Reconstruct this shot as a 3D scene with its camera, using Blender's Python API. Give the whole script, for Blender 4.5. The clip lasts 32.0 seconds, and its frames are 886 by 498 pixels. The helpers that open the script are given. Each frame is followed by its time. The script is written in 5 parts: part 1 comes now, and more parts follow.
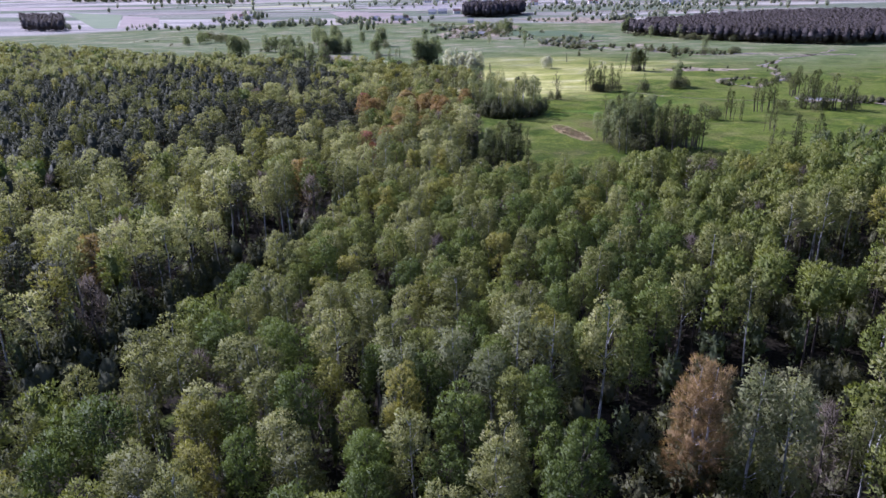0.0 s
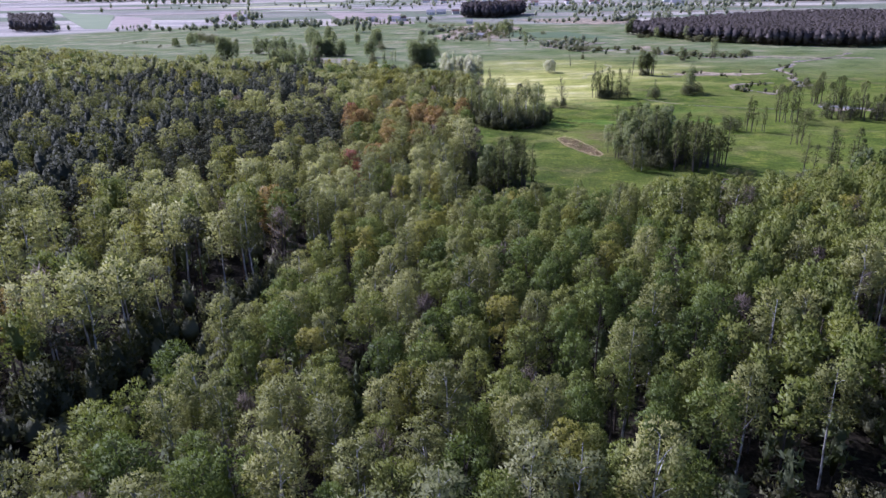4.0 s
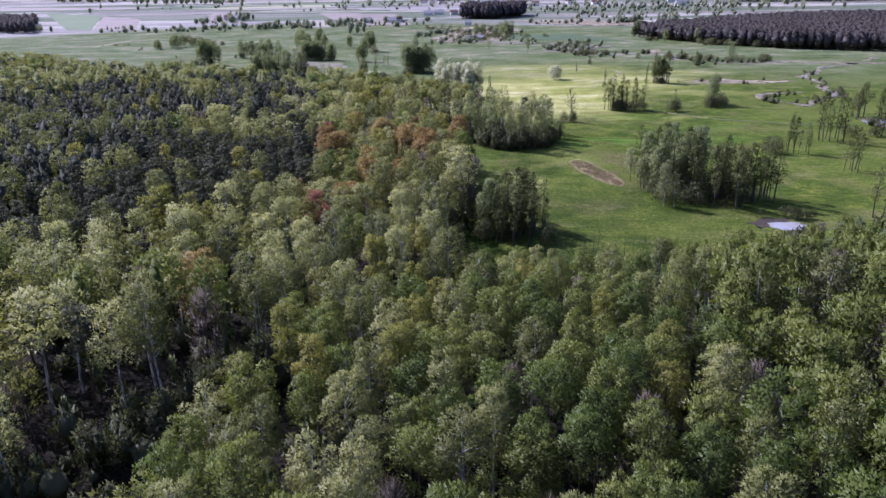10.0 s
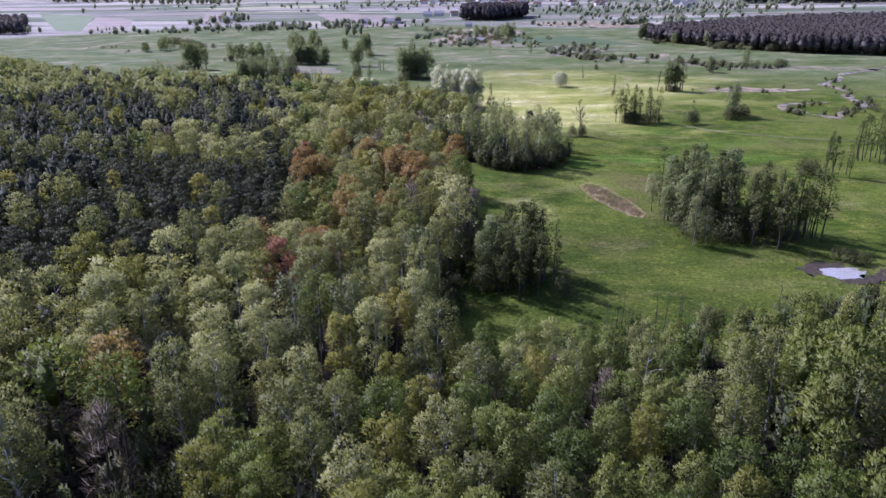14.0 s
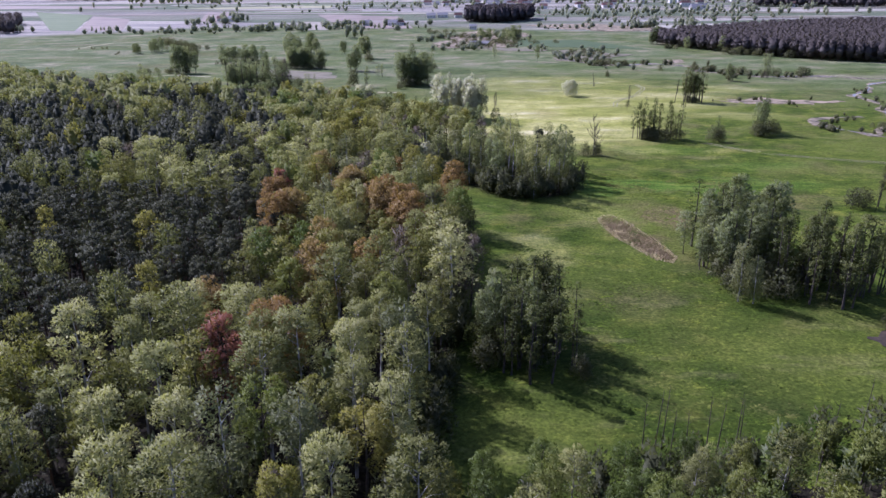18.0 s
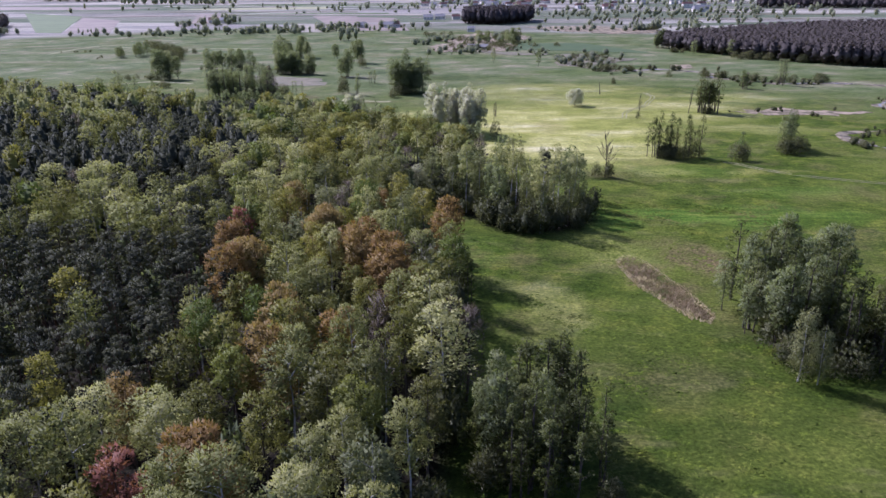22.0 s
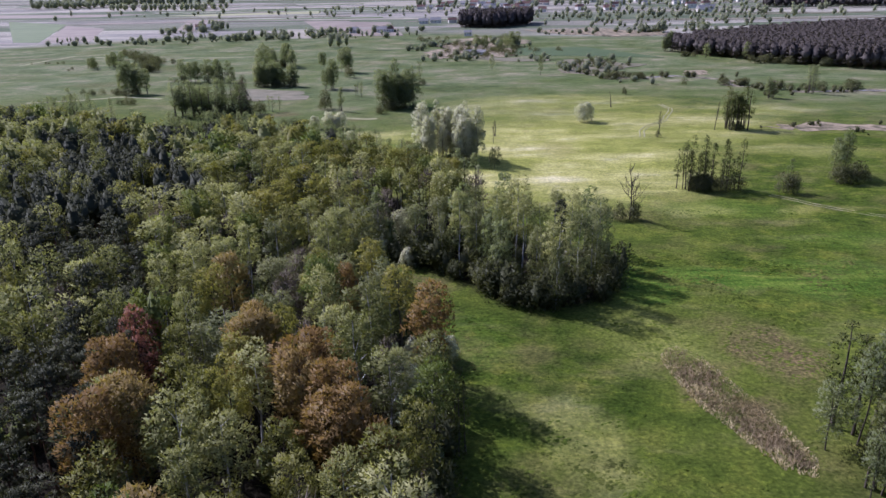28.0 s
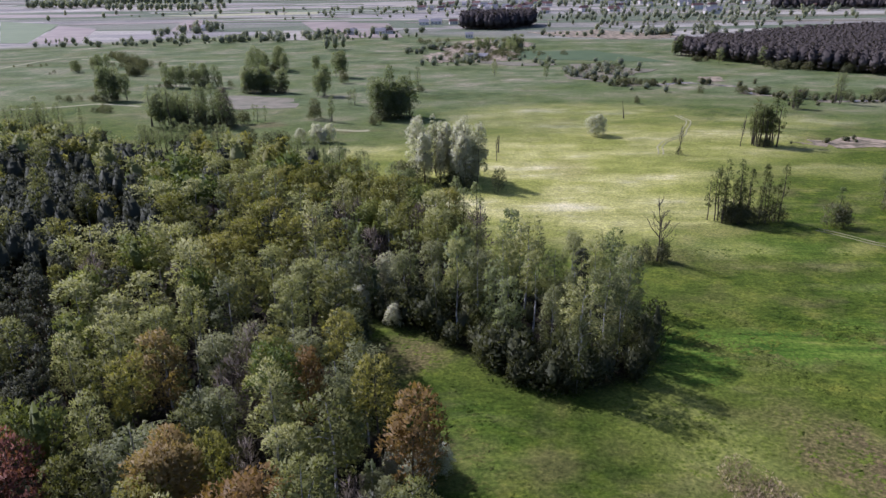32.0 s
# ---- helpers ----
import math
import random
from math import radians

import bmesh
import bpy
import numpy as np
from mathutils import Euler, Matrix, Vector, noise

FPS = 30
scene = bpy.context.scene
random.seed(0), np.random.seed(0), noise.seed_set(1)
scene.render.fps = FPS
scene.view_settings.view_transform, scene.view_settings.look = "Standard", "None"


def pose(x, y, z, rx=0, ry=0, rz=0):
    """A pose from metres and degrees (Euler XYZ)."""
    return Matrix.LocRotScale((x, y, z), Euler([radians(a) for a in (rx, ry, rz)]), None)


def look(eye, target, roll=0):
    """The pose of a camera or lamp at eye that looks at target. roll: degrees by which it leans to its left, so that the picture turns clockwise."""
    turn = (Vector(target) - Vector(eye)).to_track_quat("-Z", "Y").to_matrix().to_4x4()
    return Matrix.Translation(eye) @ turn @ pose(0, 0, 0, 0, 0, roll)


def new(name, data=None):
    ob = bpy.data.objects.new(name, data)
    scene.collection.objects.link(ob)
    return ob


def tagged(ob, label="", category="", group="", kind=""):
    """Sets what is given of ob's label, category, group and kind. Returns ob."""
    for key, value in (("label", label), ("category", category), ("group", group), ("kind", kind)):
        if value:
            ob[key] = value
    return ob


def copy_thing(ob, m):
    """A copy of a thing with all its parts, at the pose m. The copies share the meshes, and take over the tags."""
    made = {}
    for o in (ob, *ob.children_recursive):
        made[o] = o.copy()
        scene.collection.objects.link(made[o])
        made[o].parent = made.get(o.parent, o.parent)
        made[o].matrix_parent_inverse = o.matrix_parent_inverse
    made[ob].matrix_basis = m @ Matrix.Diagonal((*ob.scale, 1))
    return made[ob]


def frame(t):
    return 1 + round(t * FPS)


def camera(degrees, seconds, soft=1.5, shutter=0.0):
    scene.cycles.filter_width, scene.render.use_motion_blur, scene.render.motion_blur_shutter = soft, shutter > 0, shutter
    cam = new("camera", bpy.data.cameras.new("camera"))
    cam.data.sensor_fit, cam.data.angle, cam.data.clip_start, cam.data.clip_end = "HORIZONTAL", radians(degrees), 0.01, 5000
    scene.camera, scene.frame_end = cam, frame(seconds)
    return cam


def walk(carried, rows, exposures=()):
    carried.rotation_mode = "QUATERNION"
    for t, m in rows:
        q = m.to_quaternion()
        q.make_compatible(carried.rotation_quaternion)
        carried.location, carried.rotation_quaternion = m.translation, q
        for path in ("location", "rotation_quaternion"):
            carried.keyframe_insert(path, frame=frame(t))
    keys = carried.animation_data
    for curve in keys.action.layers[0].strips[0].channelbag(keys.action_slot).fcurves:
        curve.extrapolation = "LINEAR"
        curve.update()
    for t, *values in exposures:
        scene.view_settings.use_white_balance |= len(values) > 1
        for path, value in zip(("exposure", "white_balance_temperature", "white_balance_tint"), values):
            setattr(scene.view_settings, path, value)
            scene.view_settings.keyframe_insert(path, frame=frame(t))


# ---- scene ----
cam = camera(64.7, 32.0)
PATH = [
    (0, (0.555, 1.53, 60.275), (0.434, 3.395, 59.563), -1.1),
    (1, (0.715, 8.309, 60.188), (0.593, 10.174, 59.478), -1.2),
    (2, (0.605, 15.199, 60.14), (0.485, 17.064, 59.428), -1.3),
    (3, (0.431, 22.125, 59.972), (0.313, 23.99, 59.26), -1.1),
    (6, (0.387, 43.585, 59.452), (0.268, 45.451, 58.741), -1.0),
    (7.5, (0.423, 54.034, 59.245), (0.304, 55.899, 58.534), -1.0),
    (9, (0.098, 64.378, 59.083), (-0.019, 66.243, 58.372), -1.0),
    (11, (0.03, 78.879, 59.003), (-0.086, 80.745, 58.292), -1.0),
    (13, (0.074, 93.863, 59.125), (-0.043, 95.729, 58.416), -1.0),
    (14.5, (0.117, 104.879, 59.204), (-0.001, 106.745, 58.493), -0.8),
    (16.5, (0.246, 120.002, 59.352), (0.123, 121.868, 58.642), -0.6),
    (18, (0.1, 131.25, 59.417), (-0.026, 133.116, 58.708), -0.5),
    (19, (0.016, 138.747, 59.498), (-0.109, 140.614, 58.791), -0.5),
    (21, (-0.155, 153.427, 59.815), (-0.278, 155.293, 59.108), -0.5),
    (23, (-0.557, 167.204, 60.02), (-0.676, 169.07, 59.312), -0.5),
    (25, (-0.32, 182.107, 60.188), (-0.443, 183.974, 59.482), -1.0),
    (28, (-0.155, 204.786, 59.835), (-0.278, 206.654, 59.133), -1.2),
    (29, (-0.346, 212.373, 59.853), (-0.469, 214.242, 59.151), -1.0),
    (30, (-0.649, 219.945, 59.852), (-0.771, 221.813, 59.148), -0.9),
    (31, (-0.836, 227.391, 59.9), (-0.957, 229.259, 59.197), -0.9),
    (32, (-0.697, 234.356, 59.921), (-0.822, 236.224, 59.22), -1.0),
]
walk(cam, [(t, look(eye, target, roll)) for t, eye, target, roll in PATH], exposures=[(0, 0.52, 5010, 39), (16, 0.41, 5030, 40), (32, 0.09, 5280, 32)])

# ---- sky, sun ----
SUN_AZ, SUN_EL = radians(-53.0), radians(40.5)
world = bpy.data.worlds.new("sky")
scene.world = world
world.use_nodes = True
wn, wl = world.node_tree.nodes, world.node_tree.links
sky = wn.new("ShaderNodeTexSky")
sky.sky_type, sky.sun_disc = "NISHITA", False
sky.sun_elevation, sky.sun_rotation = SUN_EL, SUN_AZ % (2 * math.pi)
sky.dust_density = 2.0
wl.new(sky.outputs["Color"], wn["Background"].inputs["Color"])
wn["Background"].inputs["Strength"].default_value = 0.098
sun = new("sun", bpy.data.lights.new("sun", "SUN"))
sun.data.energy, sun.data.angle, sun.data.color = 5.0, radians(0.9), (1.0, 0.93, 0.82)
sun.matrix_world = look((100 * math.sin(SUN_AZ) * math.cos(SUN_EL), 100 * math.cos(SUN_AZ) * math.cos(SUN_EL), 100 * math.sin(SUN_EL)), (0, 0, 0))


# ---- materials ----
class Nodes:
    """A short hand for node trees."""

    def __init__(self, name):
        self.mat = bpy.data.materials.new(name)
        self.mat.use_nodes = True
        self.t = self.mat.node_tree
        self.t.nodes.clear()
        self.out = self.add("ShaderNodeOutputMaterial")

    def add(self, kind, **inputs):
        n = self.t.nodes.new(kind)
        for k, v in inputs.items():
            self.put(n.inputs[k.replace("_", " ")], v)
        return n

    def put(self, socket, v):
        if isinstance(v, bpy.types.NodeSocket):
            self.t.links.new(v, socket)
        else:
            socket.default_value = v

    def noise(self, scale, vector, detail=3.0, rough=0.6):
        n = self.add("ShaderNodeTexNoise", Scale=scale, Detail=detail, Roughness=rough)
        self.put(n.inputs["Vector"], vector)
        return n.outputs["Fac"]

    def ramp(self, fac, stops):
        n = self.add("ShaderNodeValToRGB", Fac=fac)
        while len(n.color_ramp.elements) < len(stops):
            n.color_ramp.elements.new(0.5)
        for e, (p, c) in zip(n.color_ramp.elements, stops):
            e.position, e.color = p, (*c, 1)
        return n.outputs["Color"]

    def mix(self, fac, a, b, blend="MIX"):
        n = self.t.nodes.new("ShaderNodeMix")
        n.data_type, n.blend_type = "RGBA", blend
        for s, v in ((n.inputs[0], fac), (n.inputs[6], a), (n.inputs[7], b)):
            self.put(s, (*v, 1) if isinstance(v, tuple) and len(v) == 3 else v)
        return n.outputs[2]

    def math(self, op, a, b=0.0):
        n = self.t.nodes.new("ShaderNodeMath")
        n.operation = op
        self.put(n.inputs[0], a), self.put(n.inputs[1], b)
        return n.outputs[0]

    def attr(self, name):
        n = self.t.nodes.new("ShaderNodeAttribute")
        n.attribute_name = name
        return n.outputs["Fac"]

    def pos(self, scale=(1, 1, 1)):
        m = self.t.nodes.new("ShaderNodeMapping")
        m.inputs["Scale"].default_value = scale
        self.put(m.inputs["Vector"], self.t.nodes.new("ShaderNodeNewGeometry").outputs["Position"])
        return m.outputs["Vector"]

    def bump(self, height, strength, distance):
        return self.add("ShaderNodeBump", Height=height, Strength=strength, Distance=distance).outputs["Normal"]

    def surface(self, color, rough=0.8, normal=None, metal=0.0, spec=0.3):
        p = self.add("ShaderNodeBsdfPrincipled", Base_Color=color if not isinstance(color, tuple) else (*color, 1), Roughness=rough, Metallic=metal)
        p.inputs["Specular IOR Level"].default_value = spec
        if normal is not None:
            self.put(p.inputs["Normal"], normal)
        self.t.links.new(p.outputs[0], self.out.inputs["Surface"])
        return self.mat


def leaf(name, dark, mid, light, thin=0.35, gloss=0.012):
    """Leaves: tint from tree to tree, from bough to bough and from leaf to leaf, with light coming through."""
    n = Nodes(name)
    tree = n.t.nodes.new("ShaderNodeObjectInfo").outputs["Random"]
    patch = n.noise(0.16, n.pos(), 2.0)
    fac = n.math("ADD", n.math("MULTIPLY", tree, 0.75), n.math("MULTIPLY", n.math("SUBTRACT", patch, 0.35), 0.9))
    col = n.ramp(fac, ((0.12, dark), (0.45, mid), (0.85, light)))
    one = n.t.nodes.new("ShaderNodeNewGeometry").outputs["Random Per Island"]
    col = n.mix(0.22, col, n.ramp(one, ((0.0, (0.62, 0.64, 0.62)), (1.0, (1.3, 1.28, 1.2)))), "MULTIPLY")
    d = n.add("ShaderNodeBsdfDiffuse", Color=col)
    tr = n.add("ShaderNodeBsdfTranslucent", Color=n.mix(1.0, col, (1.05, 1.1, 0.6), "MULTIPLY"))
    g = n.add("ShaderNodeBsdfGlossy", Color=(0.8, 0.85, 0.8, 1), Roughness=0.5)
    m1 = n.add("ShaderNodeMixShader", Fac=thin)
    n.t.links.new(d.outputs[0], m1.inputs[1]), n.t.links.new(tr.outputs[0], m1.inputs[2])
    m2 = n.add("ShaderNodeMixShader", Fac=gloss)
    n.t.links.new(m1.outputs[0], m2.inputs[1]), n.t.links.new(g.outputs[0], m2.inputs[2])
    n.t.links.new(m2.outputs[0], n.out.inputs["Surface"])
    return n.mat


LEAF = {
    "alder": leaf("alder_leaves", (0.078, 0.106, 0.025), (0.114, 0.152, 0.033), (0.188, 0.204, 0.050), 0.34),
    "birch": leaf("birch_leaves", (0.124, 0.130, 0.042), (0.182, 0.194, 0.059), (0.272, 0.274, 0.096), 0.34),
    "oak": leaf("young_oak_leaves", (0.205, 0.128, 0.048), (0.268, 0.172, 0.062), (0.285, 0.212, 0.078), 0.4),
    "aspen": leaf("olive_young_leaves", (0.106, 0.106, 0.032), (0.155, 0.160, 0.042), (0.215, 0.212, 0.058), 0.36),
    "maple": leaf("red_leaves", (0.235, 0.100, 0.070), (0.275, 0.122, 0.084), (0.30, 0.145, 0.098), 0.36),
    "lime": leaf("yellow_green_leaves", (0.155, 0.158, 0.034), (0.205, 0.205, 0.042), (0.260, 0.242, 0.058), 0.42),
    "pine": leaf("pine_needles", (0.044, 0.048, 0.031), (0.063, 0.068, 0.041), (0.092, 0.095, 0.055), 0.2, 0.01),
    # Grove and hedge leaves are lifted paler; the tint stands in for haze.
    "grove": leaf("hazed_alder_leaves", (0.160, 0.190, 0.092), (0.215, 0.248, 0.122), (0.285, 0.308, 0.160), 0.55, 0.01),
    "hedge": leaf("hazed_hedge_leaves", (0.215, 0.235, 0.155), (0.285, 0.305, 0.205), (0.370, 0.385, 0.265), 0.5, 0.01),
    "thin": leaf("thin_alder_leaves", (0.085, 0.100, 0.035), (0.118, 0.136, 0.046), (0.168, 0.180, 0.066), 0.42, 0.01),
    "fir": leaf("dark_far_needles", (0.054, 0.048, 0.048), (0.074, 0.065, 0.063), (0.102, 0.088, 0.078), 0.2, 0.01),
    # Paler birch green that also has patchy sunlight put into its tint.
    "pale": leaf("sunlit_pale_birch_leaves", (0.222, 0.230, 0.084), (0.305, 0.315, 0.116), (0.395, 0.390, 0.168), 0.4, 0.01),
    "willow": leaf("silver_leaves", (0.46, 0.46, 0.32), (0.56, 0.555, 0.41), (0.66, 0.645, 0.50), 0.42, 0.02),
    "weeping": leaf("weeping_birch_leaves", (0.136, 0.150, 0.062), (0.190, 0.206, 0.084), (0.270, 0.278, 0.122), 0.44),
    "shrub": leaf("shrub_leaves", (0.078, 0.086, 0.040), (0.114, 0.120, 0.056), (0.165, 0.165, 0.084), 0.42, 0.01),
    "twig": leaf("bare_twigs", (0.105, 0.086, 0.070), (0.145, 0.120, 0.096), (0.190, 0.158, 0.122), 0.2, 0.01),
    "russet": leaf("russet_buds", (0.255, 0.170, 0.080), (0.320, 0.220, 0.105), (0.390, 0.285, 0.145), 0.4, 0.01),
}


def bark(name, a, b, scale):
    n = Nodes(name)
    f = n.noise(scale, n.pos((1, 1, 0.35)), 4.0)
    return n.surface(n.ramp(f, ((0.35, a), (0.6, b))), 0.85, n.bump(f, 0.5, 0.03))


BARK = {"dark": bark("dark_bark", (0.045, 0.036, 0.028), (0.11, 0.09, 0.07), 3.0),
        "birch": bark("white_birch_bark", (0.10, 0.095, 0.085), (0.62, 0.60, 0.55), 2.2),
        "pine": bark("pine_bark", (0.06, 0.035, 0.022), (0.17, 0.095, 0.055), 3.0)}


def plain(name, a, b, scale, rough=0.85, detail=4.0, bumps=0.0, lo=0.3, hi=0.7):
    n = Nodes(name)
    f = n.noise(scale, n.pos(), detail)
    return n.surface(n.ramp(f, ((lo, a), (hi, b))), rough, n.bump(f, bumps, 0.1) if bumps else None)


def ground_material():
    n = Nodes("meadow")
    p = n.pos()
    big, mid, fine = n.noise(0.018, p, 3.0), n.noise(0.11, p, 4.0), n.noise(1.6, p, 4.0)
    streak = n.noise(0.055, n.pos((0.6, 1.5, 1)), 7.0, 0.65)
    green = n.ramp(mid, ((0.3, (0.034, 0.060, 0.007)), (0.5, (0.064, 0.098, 0.011)), (0.7, (0.122, 0.146, 0.022))))
    green = n.mix(0.75, green, n.ramp(n.noise(0.35, n.pos((0.7, 1.3, 1)), 8.0, 0.75), ((0.36, (0.36, 0.42, 0.34)), (0.5, (1, 1, 1)), (0.63, (1.75, 1.5, 1.3)))), "MULTIPLY")
    green = n.mix(n.ramp(n.noise(0.05, p, 6.0, 0.65), ((0.5, (0, 0, 0)), (0.64, (0.65, 0.65, 0.65)))), green, n.ramp(mid, ((0.35, (0.076, 0.072, 0.024)), (0.65, (0.150, 0.134, 0.050)))))
    # Darker greens put cloud shade and dimming of the near meadow into the colour.
    green = n.mix(n.math("MULTIPLY", n.attr("meadow_shade"), 0.8), green, n.ramp(mid, ((0.3, (0.019, 0.037, 0.006)), (0.55, (0.038, 0.058, 0.008)), (0.72, (0.078, 0.084, 0.016)))))
    green = n.mix(n.ramp(big, ((0.42, (0, 0, 0)), (0.62, (0.7, 0.7, 0.7)))), green, (0.112, 0.140, 0.022))
    green = n.mix(n.ramp(streak, ((0.55, (0, 0, 0)), (0.75, (0.5, 0.5, 0.5)))), green, (0.24, 0.215, 0.09))
    rows = n.noise(0.16, n.pos((0.35, 2.2, 1)), 7.0, 0.7)
    green = n.mix(n.attr("vivid"), green, n.ramp(rows, ((0.32, (0.030, 0.066, 0.010)), (0.48, (0.070, 0.130, 0.014)), (0.6, (0.125, 0.180, 0.024)), (0.72, (0.21, 0.22, 0.05)))))
    # Far meadow and the plots beyond: haze is put into their paler, greyer colours.
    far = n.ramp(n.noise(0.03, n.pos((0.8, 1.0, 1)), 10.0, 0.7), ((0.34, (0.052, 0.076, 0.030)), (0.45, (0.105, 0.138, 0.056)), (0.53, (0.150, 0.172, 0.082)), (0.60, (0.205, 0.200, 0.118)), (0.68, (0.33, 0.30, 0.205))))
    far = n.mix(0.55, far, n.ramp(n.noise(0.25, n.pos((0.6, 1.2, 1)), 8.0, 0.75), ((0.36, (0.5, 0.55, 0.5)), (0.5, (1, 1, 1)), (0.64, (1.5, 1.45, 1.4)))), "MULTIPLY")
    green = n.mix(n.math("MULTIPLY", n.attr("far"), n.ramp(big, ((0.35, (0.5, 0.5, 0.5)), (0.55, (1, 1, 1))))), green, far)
    cells = n.add("ShaderNodeTexVoronoi", Scale=0.0085)
    n.put(cells.inputs["Vector"], n.pos((0.4, 1.7, 1)))
    plots = n.ramp(n.add("ShaderNodeSeparateColor", Color=cells.outputs["Color"]).outputs[0], ((0.0, (0.115, 0.145, 0.090)), (0.35, (0.165, 0.185, 0.125)), (0.55, (0.235, 0.222, 0.19)), (0.75, (0.30, 0.28, 0.255)), (0.95, (0.38, 0.36, 0.30))))
    plots = n.mix(0.6, plots, n.ramp(n.noise(0.02, n.pos((0.5, 2.5, 1)), 8.0, 0.7), ((0.36, (0.55, 0.6, 0.6)), (0.5, (1, 1, 1)), (0.64, (1.35, 1.3, 1.25)))), "MULTIPLY")
    green = n.mix(n.attr("hazed_upland"), green, plots)
    # Pale dry grass; the same tint paints the sunlit patch into the meadow.
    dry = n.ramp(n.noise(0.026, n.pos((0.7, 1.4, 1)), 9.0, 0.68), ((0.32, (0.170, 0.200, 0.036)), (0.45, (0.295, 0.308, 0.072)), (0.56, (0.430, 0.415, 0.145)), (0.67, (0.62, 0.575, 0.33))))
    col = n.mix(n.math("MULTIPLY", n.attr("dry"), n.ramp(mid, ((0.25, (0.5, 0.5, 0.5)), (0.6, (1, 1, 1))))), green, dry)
    brown = n.ramp(fine, ((0.3, (0.085, 0.062, 0.030)), (0.7, (0.18, 0.135, 0.07))))
    col = n.mix(n.math("MULTIPLY", n.attr("brown"), n.ramp(mid, ((0.3, (0.35, 0.35, 0.35)), (0.6, (1, 1, 1))))), col, brown)
    # Leaf litter lowered to near black; the shade under the trees is in it.
    shaded_litter = n.ramp(fine, ((0.3, (0.012, 0.011, 0.008)), (0.55, (0.022, 0.019, 0.013)), (0.75, (0.026, 0.030, 0.014))))
    col = n.mix(n.attr("shaded_litter"), col, shaded_litter)
    fine = n.math("ADD", n.math("MULTIPLY", fine, 0.55), n.math("MULTIPLY", n.noise(0.7, p, 6.0, 0.75), 0.45))
    grain = n.ramp(fine, ((0.36, (0.30, 0.33, 0.30)), (0.5, (0.95, 0.95, 0.95)), (0.64, (1.85, 1.75, 1.6))))
    col = n.mix(0.7, col, grain, "MULTIPLY")
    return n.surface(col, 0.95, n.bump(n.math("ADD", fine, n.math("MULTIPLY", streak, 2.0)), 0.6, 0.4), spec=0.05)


GROUND = ground_material()
SAND = plain("sandy_soil", (0.095, 0.085, 0.042), (0.37, 0.295, 0.19), 0.2, detail=9.0, bumps=0.4, lo=0.4, hi=0.6)
PALE = plain("dry_pale_grass", (0.095, 0.10, 0.05), (0.22, 0.19, 0.12), 0.12, detail=6.0)
MUD = plain("dark_peat", (0.025, 0.020, 0.014), (0.07, 0.052, 0.034), 0.8)
WORN = plain("worn_grass", (0.17, 0.18, 0.07), (0.38, 0.35, 0.19), 0.5, detail=6.0)
BANK = plain("peat_and_dry_grass", (0.050, 0.042, 0.024), (0.29, 0.245, 0.15), 0.22, detail=9.0, bumps=0.5, lo=0.4, hi=0.6)
REED = leaf("dry_reed", (0.30, 0.235, 0.12), (0.46, 0.375, 0.205), (0.60, 0.50, 0.30), 0.3, 0.01)
DEAD_REED = leaf("brown_reed", (0.135, 0.100, 0.058), (0.230, 0.175, 0.100), (0.38, 0.30, 0.18), 0.2, 0.01)
GRASS = leaf("grass_blades", (0.045, 0.070, 0.012), (0.080, 0.110, 0.020), (0.17, 0.165, 0.055), 0.3, 0.02)
SOIL = plain("ploughed_soil", (0.185, 0.150, 0.115), (0.27, 0.225, 0.172), 0.03, detail=7.0)
STUBBLE = plain("pale_stubble", (0.22, 0.20, 0.15), (0.36, 0.33, 0.24), 0.03, detail=8.0)
RAPE = plain("yellow_crop", (0.27, 0.28, 0.13), (0.34, 0.33, 0.17), 0.05)
CORN = plain("young_crop", (0.075, 0.120, 0.035), (0.125, 0.170, 0.055), 0.03, detail=7.0)
LILAC = plain("far_bare_field", (0.19, 0.18, 0.145), (0.30, 0.28, 0.225), 0.02, detail=8.0)
WHITE = plain("white_render", (0.70, 0.66, 0.58), (0.82, 0.78, 0.70), 0.4)
ROOFS = [plain("red_roof", (0.15, 0.085, 0.068), (0.22, 0.125, 0.10), 0.6), plain("grey_roof", (0.24, 0.23, 0.22), (0.40, 0.39, 0.37), 0.6)]
WINDOW = plain("dark_window", (0.03, 0.035, 0.04), (0.05, 0.055, 0.06), 0.6, 0.2)


def water_material():
    n = Nodes("water_with_sky_glare")
    w = n.noise(2.0, n.pos(), 3.0)
    # Pale base colour stands in for bright cloud mirrored in the water.
    return n.surface(n.ramp(w, ((0.3, (0.30, 0.29, 0.27)), (0.7, (0.42, 0.41, 0.39)))), 0.05, n.bump(w, 0.05, 0.05), spec=0.8)


WATER = water_material()


